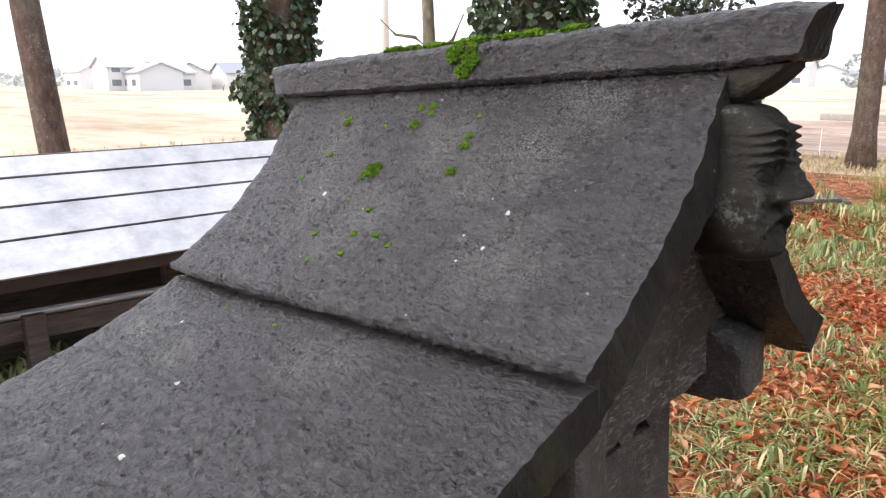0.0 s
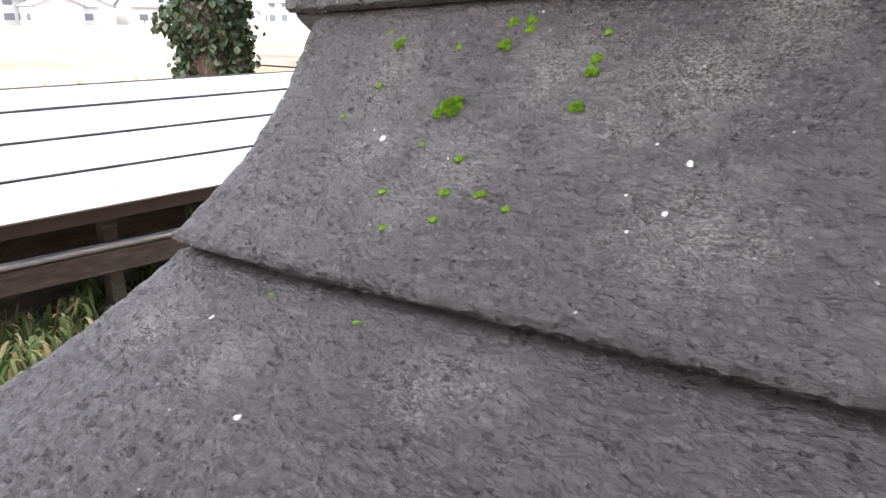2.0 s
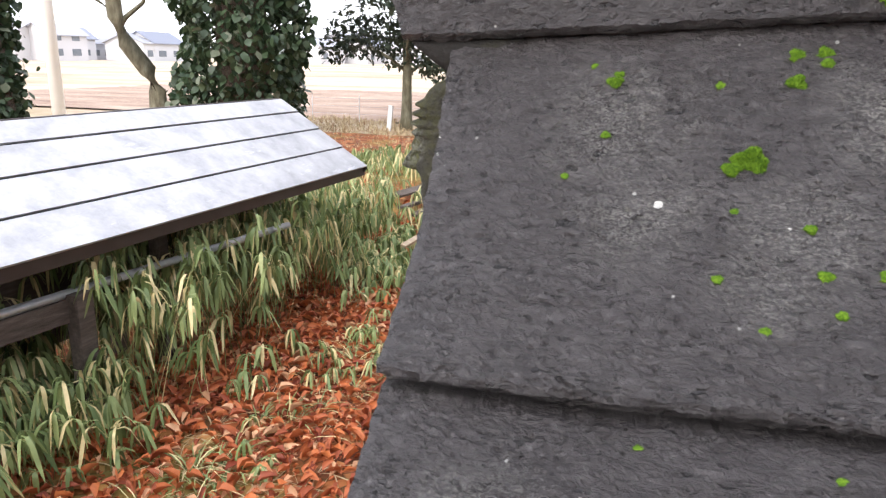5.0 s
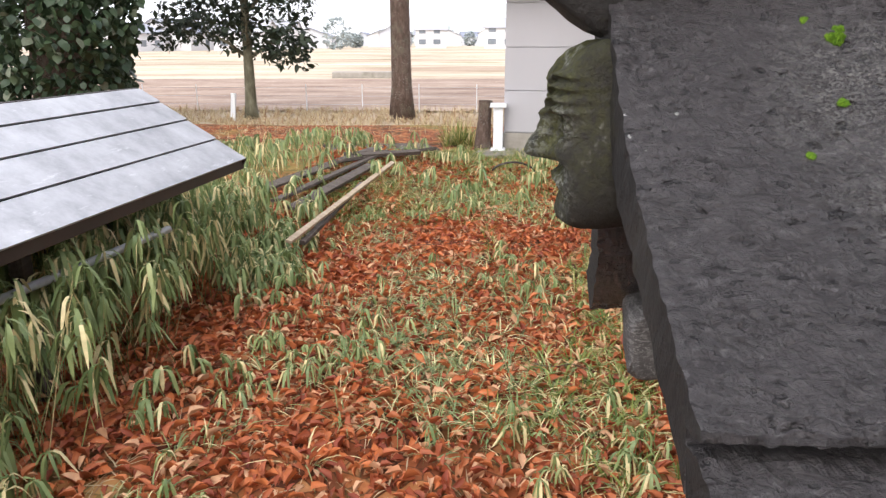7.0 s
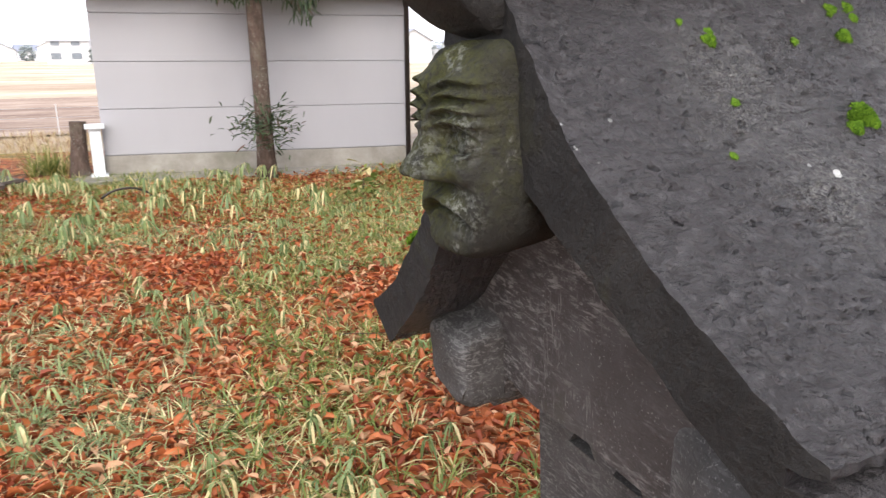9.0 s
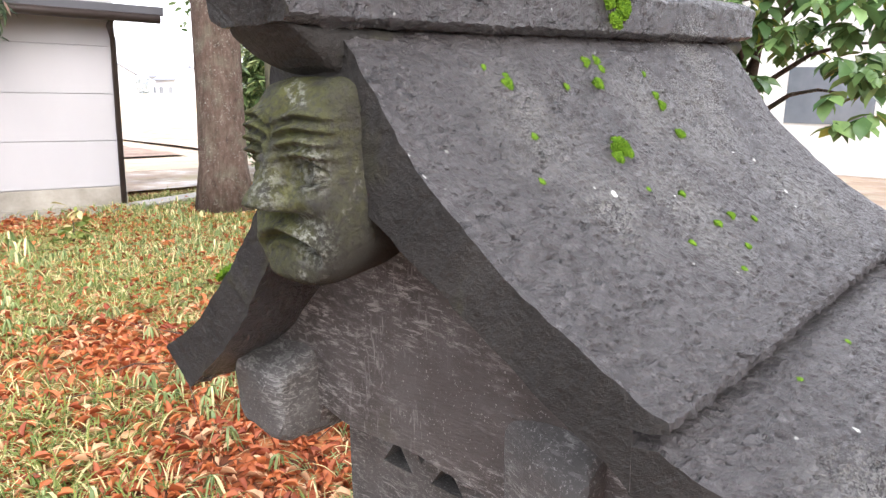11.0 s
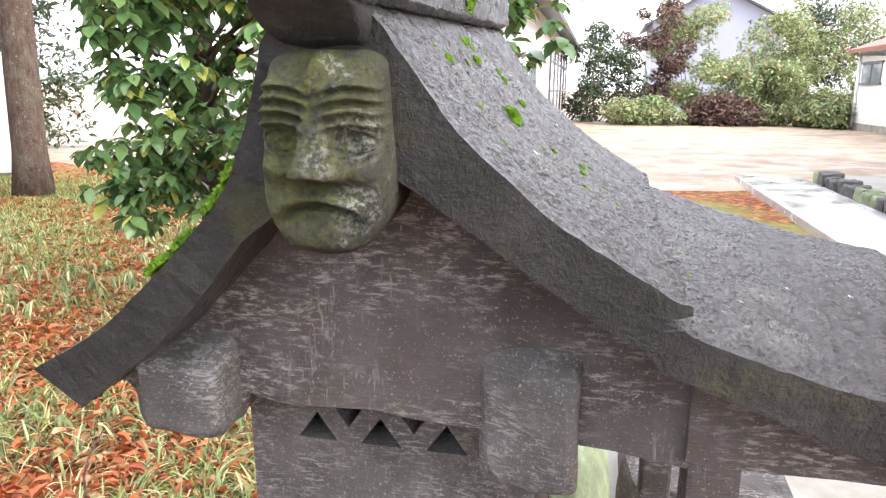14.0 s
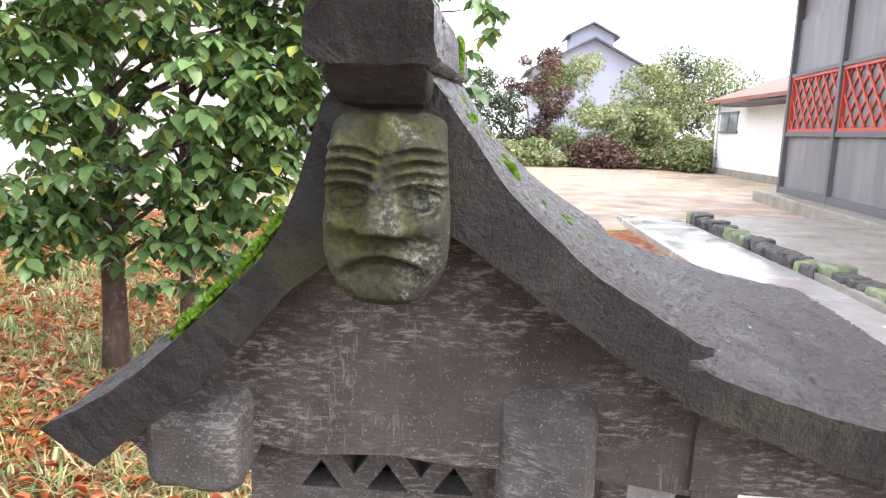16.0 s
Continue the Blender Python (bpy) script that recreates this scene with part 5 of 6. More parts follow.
def crown_centres(n, spread, z0, z1, r, seed):
    g = np.random.RandomState(seed)
    out = []
    for i in range(n):
        w, q = g.uniform(0, 2 * np.pi), math.sqrt(g.uniform(0, 1))
        z = g.uniform(z0, z1)
        k2 = math.sin(math.pi * min(1, max(0.12, (z - z0) / (z1 - z0)))) ** 0.5
        out.append((spread * q * k2 * math.cos(w), spread * q * k2 * math.sin(w), z, r * g.uniform(0.6, 1.3)))
    return out


# trees at the edge of the field
t, _ = tree("bare_tree", (-6.87, 2.36, 0), "leaning bare grey-brown tree trunk", 7, 0.135, 0.10, BARK, (-0.5, 0.1), 0.12, 1)
t.matrix_basis = Matrix.Translation((-6.87, 2.36, 0)) @ Matrix.Rotation(radians(-12.5), 4, "Y")
t, _ = tree("ivy_tree", (-5.5, 3.77, 0), "tall tree trunk thickly covered in ivy", 8, 0.255, 0.19, BARK, (0.15, 0.0), 0.06, 2)
g = np.random.RandomState(3)
n = 12000
h = g.uniform(0.3, 4.5, n)
w = g.uniform(0, 2 * np.pi, n)
bare = np.array([noise.noise(Vector((math.cos(b) * 1.2 + 4, math.sin(b) * 1.2, a * 1.6))) for a, b in zip(h, w)])
r = 0.235 + np.abs(g.normal(0, 0.045, n)) + 0.09 * np.clip((h - 1.5) / 1.2, 0, 1) * g.uniform(0, 1.2, n) + 0.16 * np.exp(-((h - 1.42) / 0.12) ** 2) * g.uniform(0, 1.2, n) * (np.cos(w - 3.9) > 0.2)
keep = bare > -0.24 - 0.35 * np.clip((h - 1.7) / 0.6, 0, 1)
r, w, h = r[keep], w[keep], h[keep]
part("ivy", leaf_cloud(np.stack([r * np.cos(w), r * np.sin(w), h], 1), 0.054, IVY, "ivy", 0.9, 0.85, 0.2, 4), IVY, t, "dark ivy leaves")

t, _ = tree("ivy_thicket", (-9.0, 12.3, 0), "thick trunk smothered in a broad column of ivy", 9, 0.5, 0.4, BARK, (0, 0), 0.1, 5)
g = np.random.RandomState(6)
n = 11000
h = g.uniform(0.15, 7.5, n)
w = g.uniform(0, 2 * np.pi, n)
lump = np.array([noise.noise(Vector((math.cos(b) * 1.3, math.sin(b) * 1.3, a * 0.9))) for a, b in zip(h, w)])
r = (1.15 + 0.28 * lump) * g.uniform(0.72, 1.06, n)
part("ivy", leaf_cloud(np.stack([r * np.cos(w), r * np.sin(w), h], 1), 0.15, IVY, "ivy", 0.9, 0.85, 0.2, 7), IVY, t, "dark ivy leaves")

t = thing("crooked_tree", (-10.3, 11.4, 0), "crooked bare grey-brown tree with a bent trunk", "tree")
bow = [(0, -0.2), (0.0, 0.3), (0.0, 0.75), (0.12, 1.1), (0.46, 1.6), (0.60, 2.05), (0.62, 2.6), (0.66, 4.0), (0.75, 7.0)]
for nm, line, rad in (("trunk", bow, (0.24, 0.17, 0.155, 0.15, 0.145, 0.14, 0.13, 0.11, 0.05)), ("branch", [(0.57, 1.85), (0.42, 2.05), (0.12, 2.3), (-0.1, 2.8)], (0.055, 0.045, 0.035, 0.02)), ("branch", [(0.60, 2.1), (0.9, 2.35), (1.3, 2.4), (1.6, 2.7)], (0.05, 0.04, 0.03, 0.015))):
    lv, lf = [], []
    tube_into(lv, lf, [(-0.74 * u, -0.67 * u, z) for u, z in line], rad, 12)
    part(nm, mesh_of(nm, lv, lf, PALEBARK, True), PALEBARK, t)

t, ends = tree("round_crowned_tree", (-6.46, 14.38, 0), "small evergreen tree with a dark rounded crown", 4.2, 0.11, 0.05, PALEBARK, (0.1, 0), 0.12, 11,
               ((1.15, 20, 1.2, 0.6, 0.045), (1.2, 200, 1.2, 0.6, 0.045), (1.4, 290, 1.2, 0.5, 0.04), (1.6, 110, 1.2, 0.6, 0.04), (2.0, 330, 1.3, 0.5, 0.04)))
cs = crown_centres(30, 1.75, 1.35, 4.4, 0.5, 12) + [(1.0, 0.35, 1.35, 0.3), (1.1, 0.3, 1.0, 0.2), (-1.3, -0.6, 1.6, 0.4)]
part("crown", leaf_cloud(blob_points(cs, 5200, 13), 0.14, BROADDARK, "crown", 0.35, 0.5, 0.2, 14), BROADDARK, t, "dark evergreen leaves")

tree("dark_trunk_tree", (-3.42, 14.56, 0), "straight dark tree trunk at the edge of the field", 9, 0.20, 0.16, BARK, (-0.1, 0.1), 0.08, 15)

t, _ = tree("shed_tree", (0.33, 8.57, 0), "slim grey tree in front of the white shed", 7, 0.095, 0.075, BARK, (-0.3, 0), 0.08, 16)
cs = [(-0.35, -0.05, 2.2, 0.28), (0.1, -0.1, 2.35, 0.34), (0.45, -0.1, 2.15, 0.28), (0.5, -0.1, 1.9, 0.14), (-0.15, -0.12, 2.15, 0.22), (0, -0.05, 2.75, 0.55), (0.4, 0, 2.5, 0.35), (-0.35, 0, 2.6, 0.35), (0.2, 0.1, 3.2, 0.7), (-0.3, 0, 3.4, 0.7), (0.45, -0.1, 2.15, 0.16)]
part("crown", leaf_cloud(blob_points(cs, 4200, 17), 0.13, CONIFER, "crown", 0.9, 0.16, 0.1, 18), CONIFER, t, "feathery needle foliage")
g = np.random.RandomState(19)
pts = np.stack([g.normal(0, 0.17, 420), g.normal(-0.05, 0.14, 420), 0.62 + g.normal(0, 0.12, 420)], 1)
part("needle_tuft", leaf_cloud(pts, 0.12, CONIFER, "needle_tuft", -0.3, 0.16, 0.1, 20), CONIFER, t, "tuft of needle shoots low on the trunk")["kind"] = "stuff"

# trees on the yard side
tree("brown_trunk_tree", (2.94, 7.82, 0), "thick reddish-brown tree trunk", 9, 0.27, 0.22, BARK, (-0.2, 0.1), 0.12, 21)
tree("brown_trunk_tree", (3.75, 9.45, 0), "thick reddish-brown tree trunk", 9, 0.18, 0.16, BARK, (-0.3, 0.2), 0.12, 22)
tree("pale_trunk_tree", (3.95, 8.17, 0), "slim pale grey-green tree trunk", 8, 0.135, 0.11, PALEBARK, (-0.5, 0.2), 0.1, 23)
tree("brown_trunk_tree", (5.75, 7.35, 0), "straight reddish-brown tree trunk", 9, 0.19, 0.16, BARK, (0.1, 0), 0.1, 24)


def shrub(name, at, label, centres, count, size, material, seed, width=0.4, droop=0.3, stems=5, r=0.03, bark=BARK, hand=0):
    t = thing(name, at, label, "shrub")
    rnd = random.Random(seed)
    for i in range(stems):
        c = rnd.choice(centres)
        lv, lf = [], []
        p = Vector((rnd.uniform(-0.2, 0.2), rnd.uniform(-0.2, 0.2), -0.05))
        q = Vector(c[:3])
        tube_into(lv, lf, [p.lerp(q, s / 4) + Vector((0, 0, 0.15 * math.sin(s / 4 * 3.14))) for s in range(5)], [r * (1 - 0.17 * s) for s in range(5)], 6)
        part("stem", mesh_of("stem", lv, lf, bark, True), bark, t)
    pts, yaws = blob_points(centres, count, seed), None
    if hand:
        yaws = (np.random.RandomState(seed).uniform(0, 6.28, len(pts))[:, None] + np.linspace(-2.3, 2.3, hand)[None, :]).reshape(-1)
        pts = np.repeat(pts, hand, 0)
    part("foliage", leaf_cloud(pts, size, material, "foliage", droop, width, 0.2, seed + 1, 0.4, yaws), material, t)
    return t


shrub("broadleaf_shrub", (5.9, 9.7, 0), "large evergreen shrub with pale hand-shaped leaves", crown_centres(34, 1.35, 0.1, 2.3, 0.45, 31), 1500, 0.20, SHRUB, 31, 0.30, 0.35, hand=8)
shrub("dark_shrub", (7.3, 12.4, 0), "evergreen shrub beside the trodden track", crown_centres(16, 1.5, 0.3, 3.0, 0.5, 33), 1900, 0.2, SHRUB, 33, 0.35)
shrub("dark_shrub", (10.6, 13.2, 0), "tall dark evergreen shrub", crown_centres(24, 1.9, 0.3, 5.0, 0.65, 34), 3800, 0.2, CONIFER, 35, 0.35)

shrub("dark_shrub", (6.6, 11.4, 0), "tall dark evergreen shrub", crown_centres(26, 1.7, 0.2, 4.2, 0.55, 37), 4200, 0.13, SHRUB, 37, 0.4)

shrub("dark_shrub", (11.2, 12.3, 0), "tall dark evergreen shrub", crown_centres(30, 1.45, 0.2, 5.2, 0.6, 38), 5200, 0.15, CONIFER, 38, 0.4)
c = thing("white_cabinet", (7.44, 9.75, 0), "narrow white metal storage cabinet standing by the shrubs", "cabinet")
c.matrix_basis = pose(7.60, 9.55, 0, 0, 0, -42)
part("body", boxed(-0.28, 0.28, -0.3, 0.3, 0.05, 1.72, 0.02), ENAMEL, c)
d = part("door", boxed(-0.26, 0.26, -0.325, -0.303, 0.10, 1.66, 0.006), ENAMEL, c)
part("handle", boxed(0.17, 0.20, -0.345, -0.326, 0.80, 1.0, 0.004), GREYPOST, d, "grey handle")
part("foot", boxed(-0.27, 0.27, -0.28, 0.28, -0.02, 0.05), GREYPOST, c)
part("top", boxed(-0.31, 0.31, -0.34, 0.32, 1.722, 1.76, 0.008), ENAMEL, c)


# high crowns of the tall trees
for ob in [o for o in scene.objects if o.name.startswith(("brown_trunk_tree", "dark_trunk_tree", "pale_trunk_tree"))]:
    sd = int(abs(ob.location.x * 37 + ob.location.y * 11))
    part("crown", leaf_cloud(blob_points(crown_centres(26, 3.0, 5.2, 9.6, 0.9, sd), 3200, sd), 0.22, BROADDARK, "crown", 0.35, 0.5, 0.2, sd + 1), BROADDARK, ob, "dark evergreen crown")

# the laurel-like shrubs behind the shrine
def laurel(at, label, trunks, clumps, count, seed, size=0.10):
    t = thing("laurel_tree", at, label, "tree")
    for i, (x, y, h, r, bx, by) in enumerate(trunks):
        lv, lf, pts = trunk_mesh(h, r, r * 0.4, (bx, by), 0.12, 10, seed + i)
        part("trunk", mesh_of("trunk", [Vector(v) + Vector((x, y, 0)) for v in lv], lf, BARK, True), BARK, t)
    rnd = random.Random(seed)
    allpts, yaws = [], []
    g = np.random.RandomState(seed)
    for cx, cy, cz, r in clumps:
        x, y, h, r0, bx, by = trunks[rnd.randrange(len(trunks))]
        s = max(0.5, cz - r * 1.2)
        p = Vector((x + bx * (s / h) ** 2, y + by * (s / h) ** 2, min(s, h * 0.95)))
        q = Vector((cx, cy, cz))
        lv, lf = [], []
        tube_into(lv, lf, [p.lerp(q, k2 / 4) + Vector((0, 0, 0.1 * math.sin(k2 / 4 * 3.1))) for k2 in range(5)], [0.016 * (1 - 0.19 * k2) for k2 in range(5)], 6)
        part("branch", mesh_of("branch", lv, lf, BARK, True), BARK, t)
        # whorls at twig ends
        m = int(count * r * r * (1.0 if cz < 2.7 else 0.45))
        for _ in range(m):
            d = g.normal(size=3)
            d /= np.linalg.norm(d)
            e = np.array((cx, cy, cz)) + d * r * g.uniform(0.3, 1) ** 0.5
            turn = g.uniform(0, 6.28)
            for q2 in range(7):
                allpts.append(e + g.normal(0, 0.010, 3))
                yaws.append(turn + q2 * 0.898)
    part("foliage", leaf_cloud(allpts, size, LAUREL, "foliage", 0.55, 0.58, 0.3, seed + 5, 0.35, yaws), LAUREL, t, "glossy green leaves")
    return t


low = [(-0.35, 0.09, 0.86, 0.2), (-0.35, -0.33, 0.74, 0.19), (-0.35, -0.75, 0.86, 0.2), (-0.35, -0.97, 1.06, 0.2), (-0.35, -0.55, 0.68, 0.16), (-0.35, -0.06, 1.06, 0.22), (-0.35, -0.89, 1.69, 0.26), (-0.35, -0.97, 1.44, 0.25),
       (-0.35, -0.81, 1.3, 0.25), (-0.35, -1.0, 1.84, 0.28), (-0.35, -0.71, 1.78, 0.28), (-0.35, -0.86, 1.14, 0.22), (-0.35, -0.47, 0.95, 0.2),
       (-0.62, -0.06, 1.2, 0.27), (-0.5, 0.15, 0.95, 0.26), (-0.74, -0.17, 1.5, 0.26), (-0.5, -0.55, 1.25, 0.26), (-0.7, -0.8, 1.55, 0.26), (-0.2, -0.6, 1.0, 0.24), (0.1, 0.3, 1.0, 0.26), (-0.4, 0.1, 0.85, 0.22),
       (0.5, -0.7, 1.4, 0.3), (0.5, 0.3, 1.3, 0.3), (-0.72, -0.12, 1.75, 0.26), (-0.6, -0.3, 1.9, 0.3), (-0.1, 0.22, 1.7, 0.28), (0.3, -0.4, 1.9, 0.3), (-0.85, -0.55, 2.1, 0.3), (-0.3, 0.12, 2.0, 0.28), (-0.2, -1.0, 1.7, 0.28), (-0.3, -0.9, 2.2, 0.3), (0.3, -1.0, 2.5, 0.32), (-0.1, -0.9, 1.35, 0.24), (0.4, -1.1, 1.9, 0.3), (-0.4, -0.2, 1.6, 0.3), (-0.3, 0.0, 2.4, 0.35), (0.3, 0.4, 2.3, 0.35), (-0.8, 0.1, 2.5, 0.3), (0.1, -0.6, 2.5, 0.3)]
laurel((1.9, 2.72, 0), "evergreen tree with glossy leaves and brown stems", ((0, 0, 4.6, 0.065, 0.15, 0.2), (0.35, -0.25, 3.8, 0.04, 0.2, -0.1)),
       low + crown_centres(26, 1.2, 2.6, 5.4, 0.42, 41), 470, 41, 0.088)
laurel((2.3, 1.75, 0), "evergreen sapling with glossy leaves beside the shrine", ((0, 0, 2.4, 0.035, 0.1, 0.0),),
       [(-0.55, -0.75, 1.62, 0.2), (-0.7, -0.5, 1.85, 0.25), (-0.5, -0.85, 1.95, 0.22), (-0.4, -0.35, 2.1, 0.3), (-0.65, -0.65, 1.42, 0.16), (-0.1, 0.2, 1.7, 0.25), (-0.3, -0.1, 2.4, 0.3), (-0.8, -0.25, 1.6, 0.2)], 400, 45, 0.09)

# hedge and trees across the yard
HEDGE = [("reddish_shrub", (33.0, -1.6), 1.5, 5.6, REDDISH, "tall purplish-brown shrub at the edge of the yard", 51), ("dark_shrub", (31.0, 0.9), 1.8, 3.8, CONIFER, "dark evergreen shrub at the yard's edge", 52), ("dark_shrub", (31.5, 5.4), 2.4, 4.6, CONIFER, "dark evergreen shrub at the yard's edge", 53),
         ("light_shrub", (34.5, -3.4), 1.9, 5.6, HEDGELEAF, "light green shrub at the yard's edge", 54), ("light_shrub", (31, -4.2), 1.8, 2.6, HEDGELEAF, "light green shrub at the yard's edge", 55), ("light_shrub", (34, -7.2), 2.4, 4.6, HEDGELEAF, "light green shrub at the yard's edge", 56),
         ("dark_tree", (38, -9.0), 2.6, 5.6, CONIFER, "dark evergreen tree behind the hedge", 57), ("light_shrub", (35, -10.2), 2.6, 5.0, HEDGELEAF, "light green shrub at the yard's edge", 58), ("dark_tree", (38, -11), 2.6, 6.0, CONIFER, "dark evergreen tree behind the hedge", 59),
         ("dark_tree", (34, 8), 3.0, 5.5, CONIFER, "dark evergreen tree behind the hedge", 60), ("dark_shrub", (30.4, -6.0), 1.6, 2.4, HEDGELEAF, "low tangled shrub at the yard's edge", 61),
         ("low_scrub", (29.0, -1.0), 1.6, 0.8, HEDGELEAF, "low tangled scrub along the yard's edge", 62), ("low_scrub", (29.4, -4.0), 1.7, 0.9, REDDISH, "low tangled scrub along the yard's edge", 63), ("low_scrub", (29.6, -8.0), 1.7, 1.1, HEDGELEAF, "low tangled scrub along the yard's edge", 64)]
for nm, (hx, hy), spread, top, mat, lab, sd in HEDGE:
    shrub(nm, (hx, hy, 0), lab, crown_centres(26, spread, 0.2, top, spread * 0.33, sd), 7600, 0.17, mat, sd, 0.42)

# houses across the yard and the far town
h = thing("blue_grey_house", (52, -6, 0), "blue-grey house with a dark gabled roof", "house")
wall, roof = gabled("h", 0, 8, -5, 3.5, 6.0, 2.2, "x", FARWALL, DARKROOF, 0.6)
part("wall", wall, BLUEWALL, h)
part("roof", roof, DARKROOF, h)
wall, roof = gabled("h", 1, 4, -2.3, 0.8, 8.6, 0.8, "x", FARWALL, DARKROOF, 0.4)
part("turret_wall", wall, BLUEWALL, h)
part("turret_roof", roof, DARKROOF, h)

rnd = random.Random(77)
protos = []
for i in range(5):
    h = thing("town_house", (0, 0, -400), "pale distant house in the far town", "house", group="houses of the far town")
    w, d, e = rnd.uniform(7, 12), rnd.uniform(6, 9), rnd.uniform(3.0, 5.8)
    wall, roof = gabled("h", -w / 2, w / 2, -d / 2, d / 2, e, rnd.uniform(1.4, 2.2), "x", FARWALL, FARROOF, 0.5)
    part("wall", wall, FARWALL, h)
    part("roof", roof, FARROOF, h)
    for s in (-1, 1):
        for f in (-0.28, 0.2):
            part("window", boxed(w * f - 0.9, w * f + 0.9, s * d / 2 - 0.04, s * d / 2 + 0.04, 0.9, 2.1), GLASS, h)
            if e > 4.5:
                part("window", boxed(w * f - 0.8, w * f + 0.8, s * d / 2 - 0.04, s * d / 2 + 0.04, 3.5, 4.6), GLASS, h)
    protos.append(h)
spots = []
for i in range(110):
    az = radians(rnd.uniform(62, 160))
    dist = rnd.uniform(150, 330)
    spots.append((dist * math.cos(az), dist * math.sin(az), dist))
for i, (x, y, dist) in enumerate(spots):
    m = pose(x, y, -0.1, 0, 0, rnd.choice((0, 90)) + rnd.uniform(-12, 12))
    if i < 5:
        protos[i].matrix_basis = m
    else:
        copy_thing(protos[i % 5], m)

# low wooded hills and the tree line behind the town
g = np.random.RandomState(5)
pts = []
for i in range(16000):
    az = math.radians(g.uniform(20, 190))
    d = g.uniform(340, 470)
    hgt = 4 + 16 * max(0, noise.noise(Vector((az * 6, 0, 2)))) + 6 * max(0, noise.noise(Vector((az * 40, 0, 5))))
    pts.append((d * math.cos(az), d * math.sin(az), hgt * g.random_sample()))
clumps = []
for i in range(60):
    az, d, r2 = math.radians(g.uniform(60, 165)), g.uniform(150, 320), g.uniform(1.2, 3.2)
    for _ in range(260):
        v = g.normal(size=3)
        v /= np.linalg.norm(v)
        clumps.append((d * math.cos(az) + v[0] * r2, d * math.sin(az) + v[1] * r2, max(0.2, r2 * 1.1 + v[2] * r2 * 1.3)))
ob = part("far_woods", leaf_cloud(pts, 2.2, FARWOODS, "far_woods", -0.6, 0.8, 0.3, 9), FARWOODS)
tagged(ob, "far line of trees, paled for haze, behind the town", "trees", kind="stuff")
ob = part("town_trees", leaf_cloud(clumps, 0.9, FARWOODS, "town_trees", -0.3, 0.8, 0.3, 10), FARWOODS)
tagged(ob, "garden trees, paled for haze, between the far houses", "trees", kind="stuff")

# concrete utility pole by the field
t = thing("utility_pole", (-15.0, 13.6, 0), "slim pale grey concrete utility pole", "pole")
lv, lf = [], []
tube_into(lv, lf, [(0, 0, -0.1), (0, 0, 9)], [0.15, 0.12], 14)
part("shaft", mesh_of("shaft", lv, lf, PLASTER, True), PLASTER, t)

# planks on the bank
def plank(p, q, w, th, mat, label, roll=0):
    p, q = Vector(p), Vector(q)
    d = q - p
    t = thing("plank", (p + q) / 2, label, "plank", group="old planks on the bank")
    bm = boxed(-d.length / 2, d.length / 2, -w / 2, w / 2, -th / 2, th / 2, 0.004)
    ob = part("board", bm, mat, t)
    t.matrix_basis = Matrix.Translation((p + q) / 2) @ d.to_track_quat("X", "Z").to_matrix().to_4x4() @ Matrix.Rotation(radians(roll), 4, "X")


plank((-2.62, 4.45, 0.175), (-2.36, 7.0, 0.275), 0.042, 0.022, PALEWOOD, "long pale sawn plank lying on the bank", 15)
plank((-2.58, 4.62, 0.12), (-2.50, 6.2, 0.22), 0.04, 0.03, OLDWOOD, "grey weathered plank lying on the bank", 5)
plank((-3.08, 5.6, 0.19), (-2.62, 7.3, 0.28), 0.10, 0.025, OLDWOOD, "grey weathered plank lying on the bank", -8)
plank((-2.90, 5.45, 0.16), (-2.56, 6.9, 0.26), 0.09, 0.03, OLDWOOD, "grey weathered plank lying on the bank", 12)
plank((-3.3, 6.0, 0.21), (-2.7, 7.9, 0.28), 0.12, 0.025, OLDWOOD, "grey weathered plank lying on the bank", 6)
plank((-2.86, 6.9, 0.30), (-2.1, 8.3, 0.23), 0.08, 0.03, OLDWOOD, "grey weathered plank lying on the bank", -14)
plank((-2.72, 7.2, 0.31), (-2.2, 7.75, 0.27), 0.06, 0.04, OLDWOOD, "short broken piece of grey weathered plank", 20)
plank((-2.95, 7.45, 0.28), (-2.5, 7.6, 0.29), 0.07, 0.03, OLDWOOD, "short broken piece of grey weathered plank", -25)
plank((-3.3, 8.2, 0.23), (-2.2, 8.9, 0.16), 0.45, 0.03, OLDWOOD, "wide flat grey board lying on the bank", 2)
lv, lf = [], []
tube_into(lv, lf, [(0.26 * math.cos(a), 0.05 * math.cos(a), 0.17 * math.sin(a) - 0.02) for a in np.linspace(0.0, 2.6, 12)], [0.011] * 12, 8)
ob = part("bent_hose", mesh_of("bent_hose", lv, lf, BROWNMETAL, True), BROWNMETAL)
ob.matrix_basis = Matrix.Translation((-1.20, 7.87, ground_height(-1.20, 7.87)))
tagged(ob, "black hose arching out of the grass", "hose")

pts = [(-1.95 + 0.3 * math.cos(a * 2.4) * (a % 7) / 7, 10.2 + 0.3 * math.sin(a * 2.4) * (a % 7) / 7, -0.02) for a in range(40)]
ob = part("tall_grass", blades(pts, 0.46, GRASS, "tall_grass", 36, 0.010, 9, 0.6, 5), GRASS)
tagged(ob, "clump of tall yellow grass beside the stump", "grass", kind="stuff")
ob = tagged(part("ditch_bank", boxed(-9.2, -6.2, 32.0, 32.5, -0.14, 0.16, 0.05), CONCRETE), "low concrete ditch wall across the field", "wall")

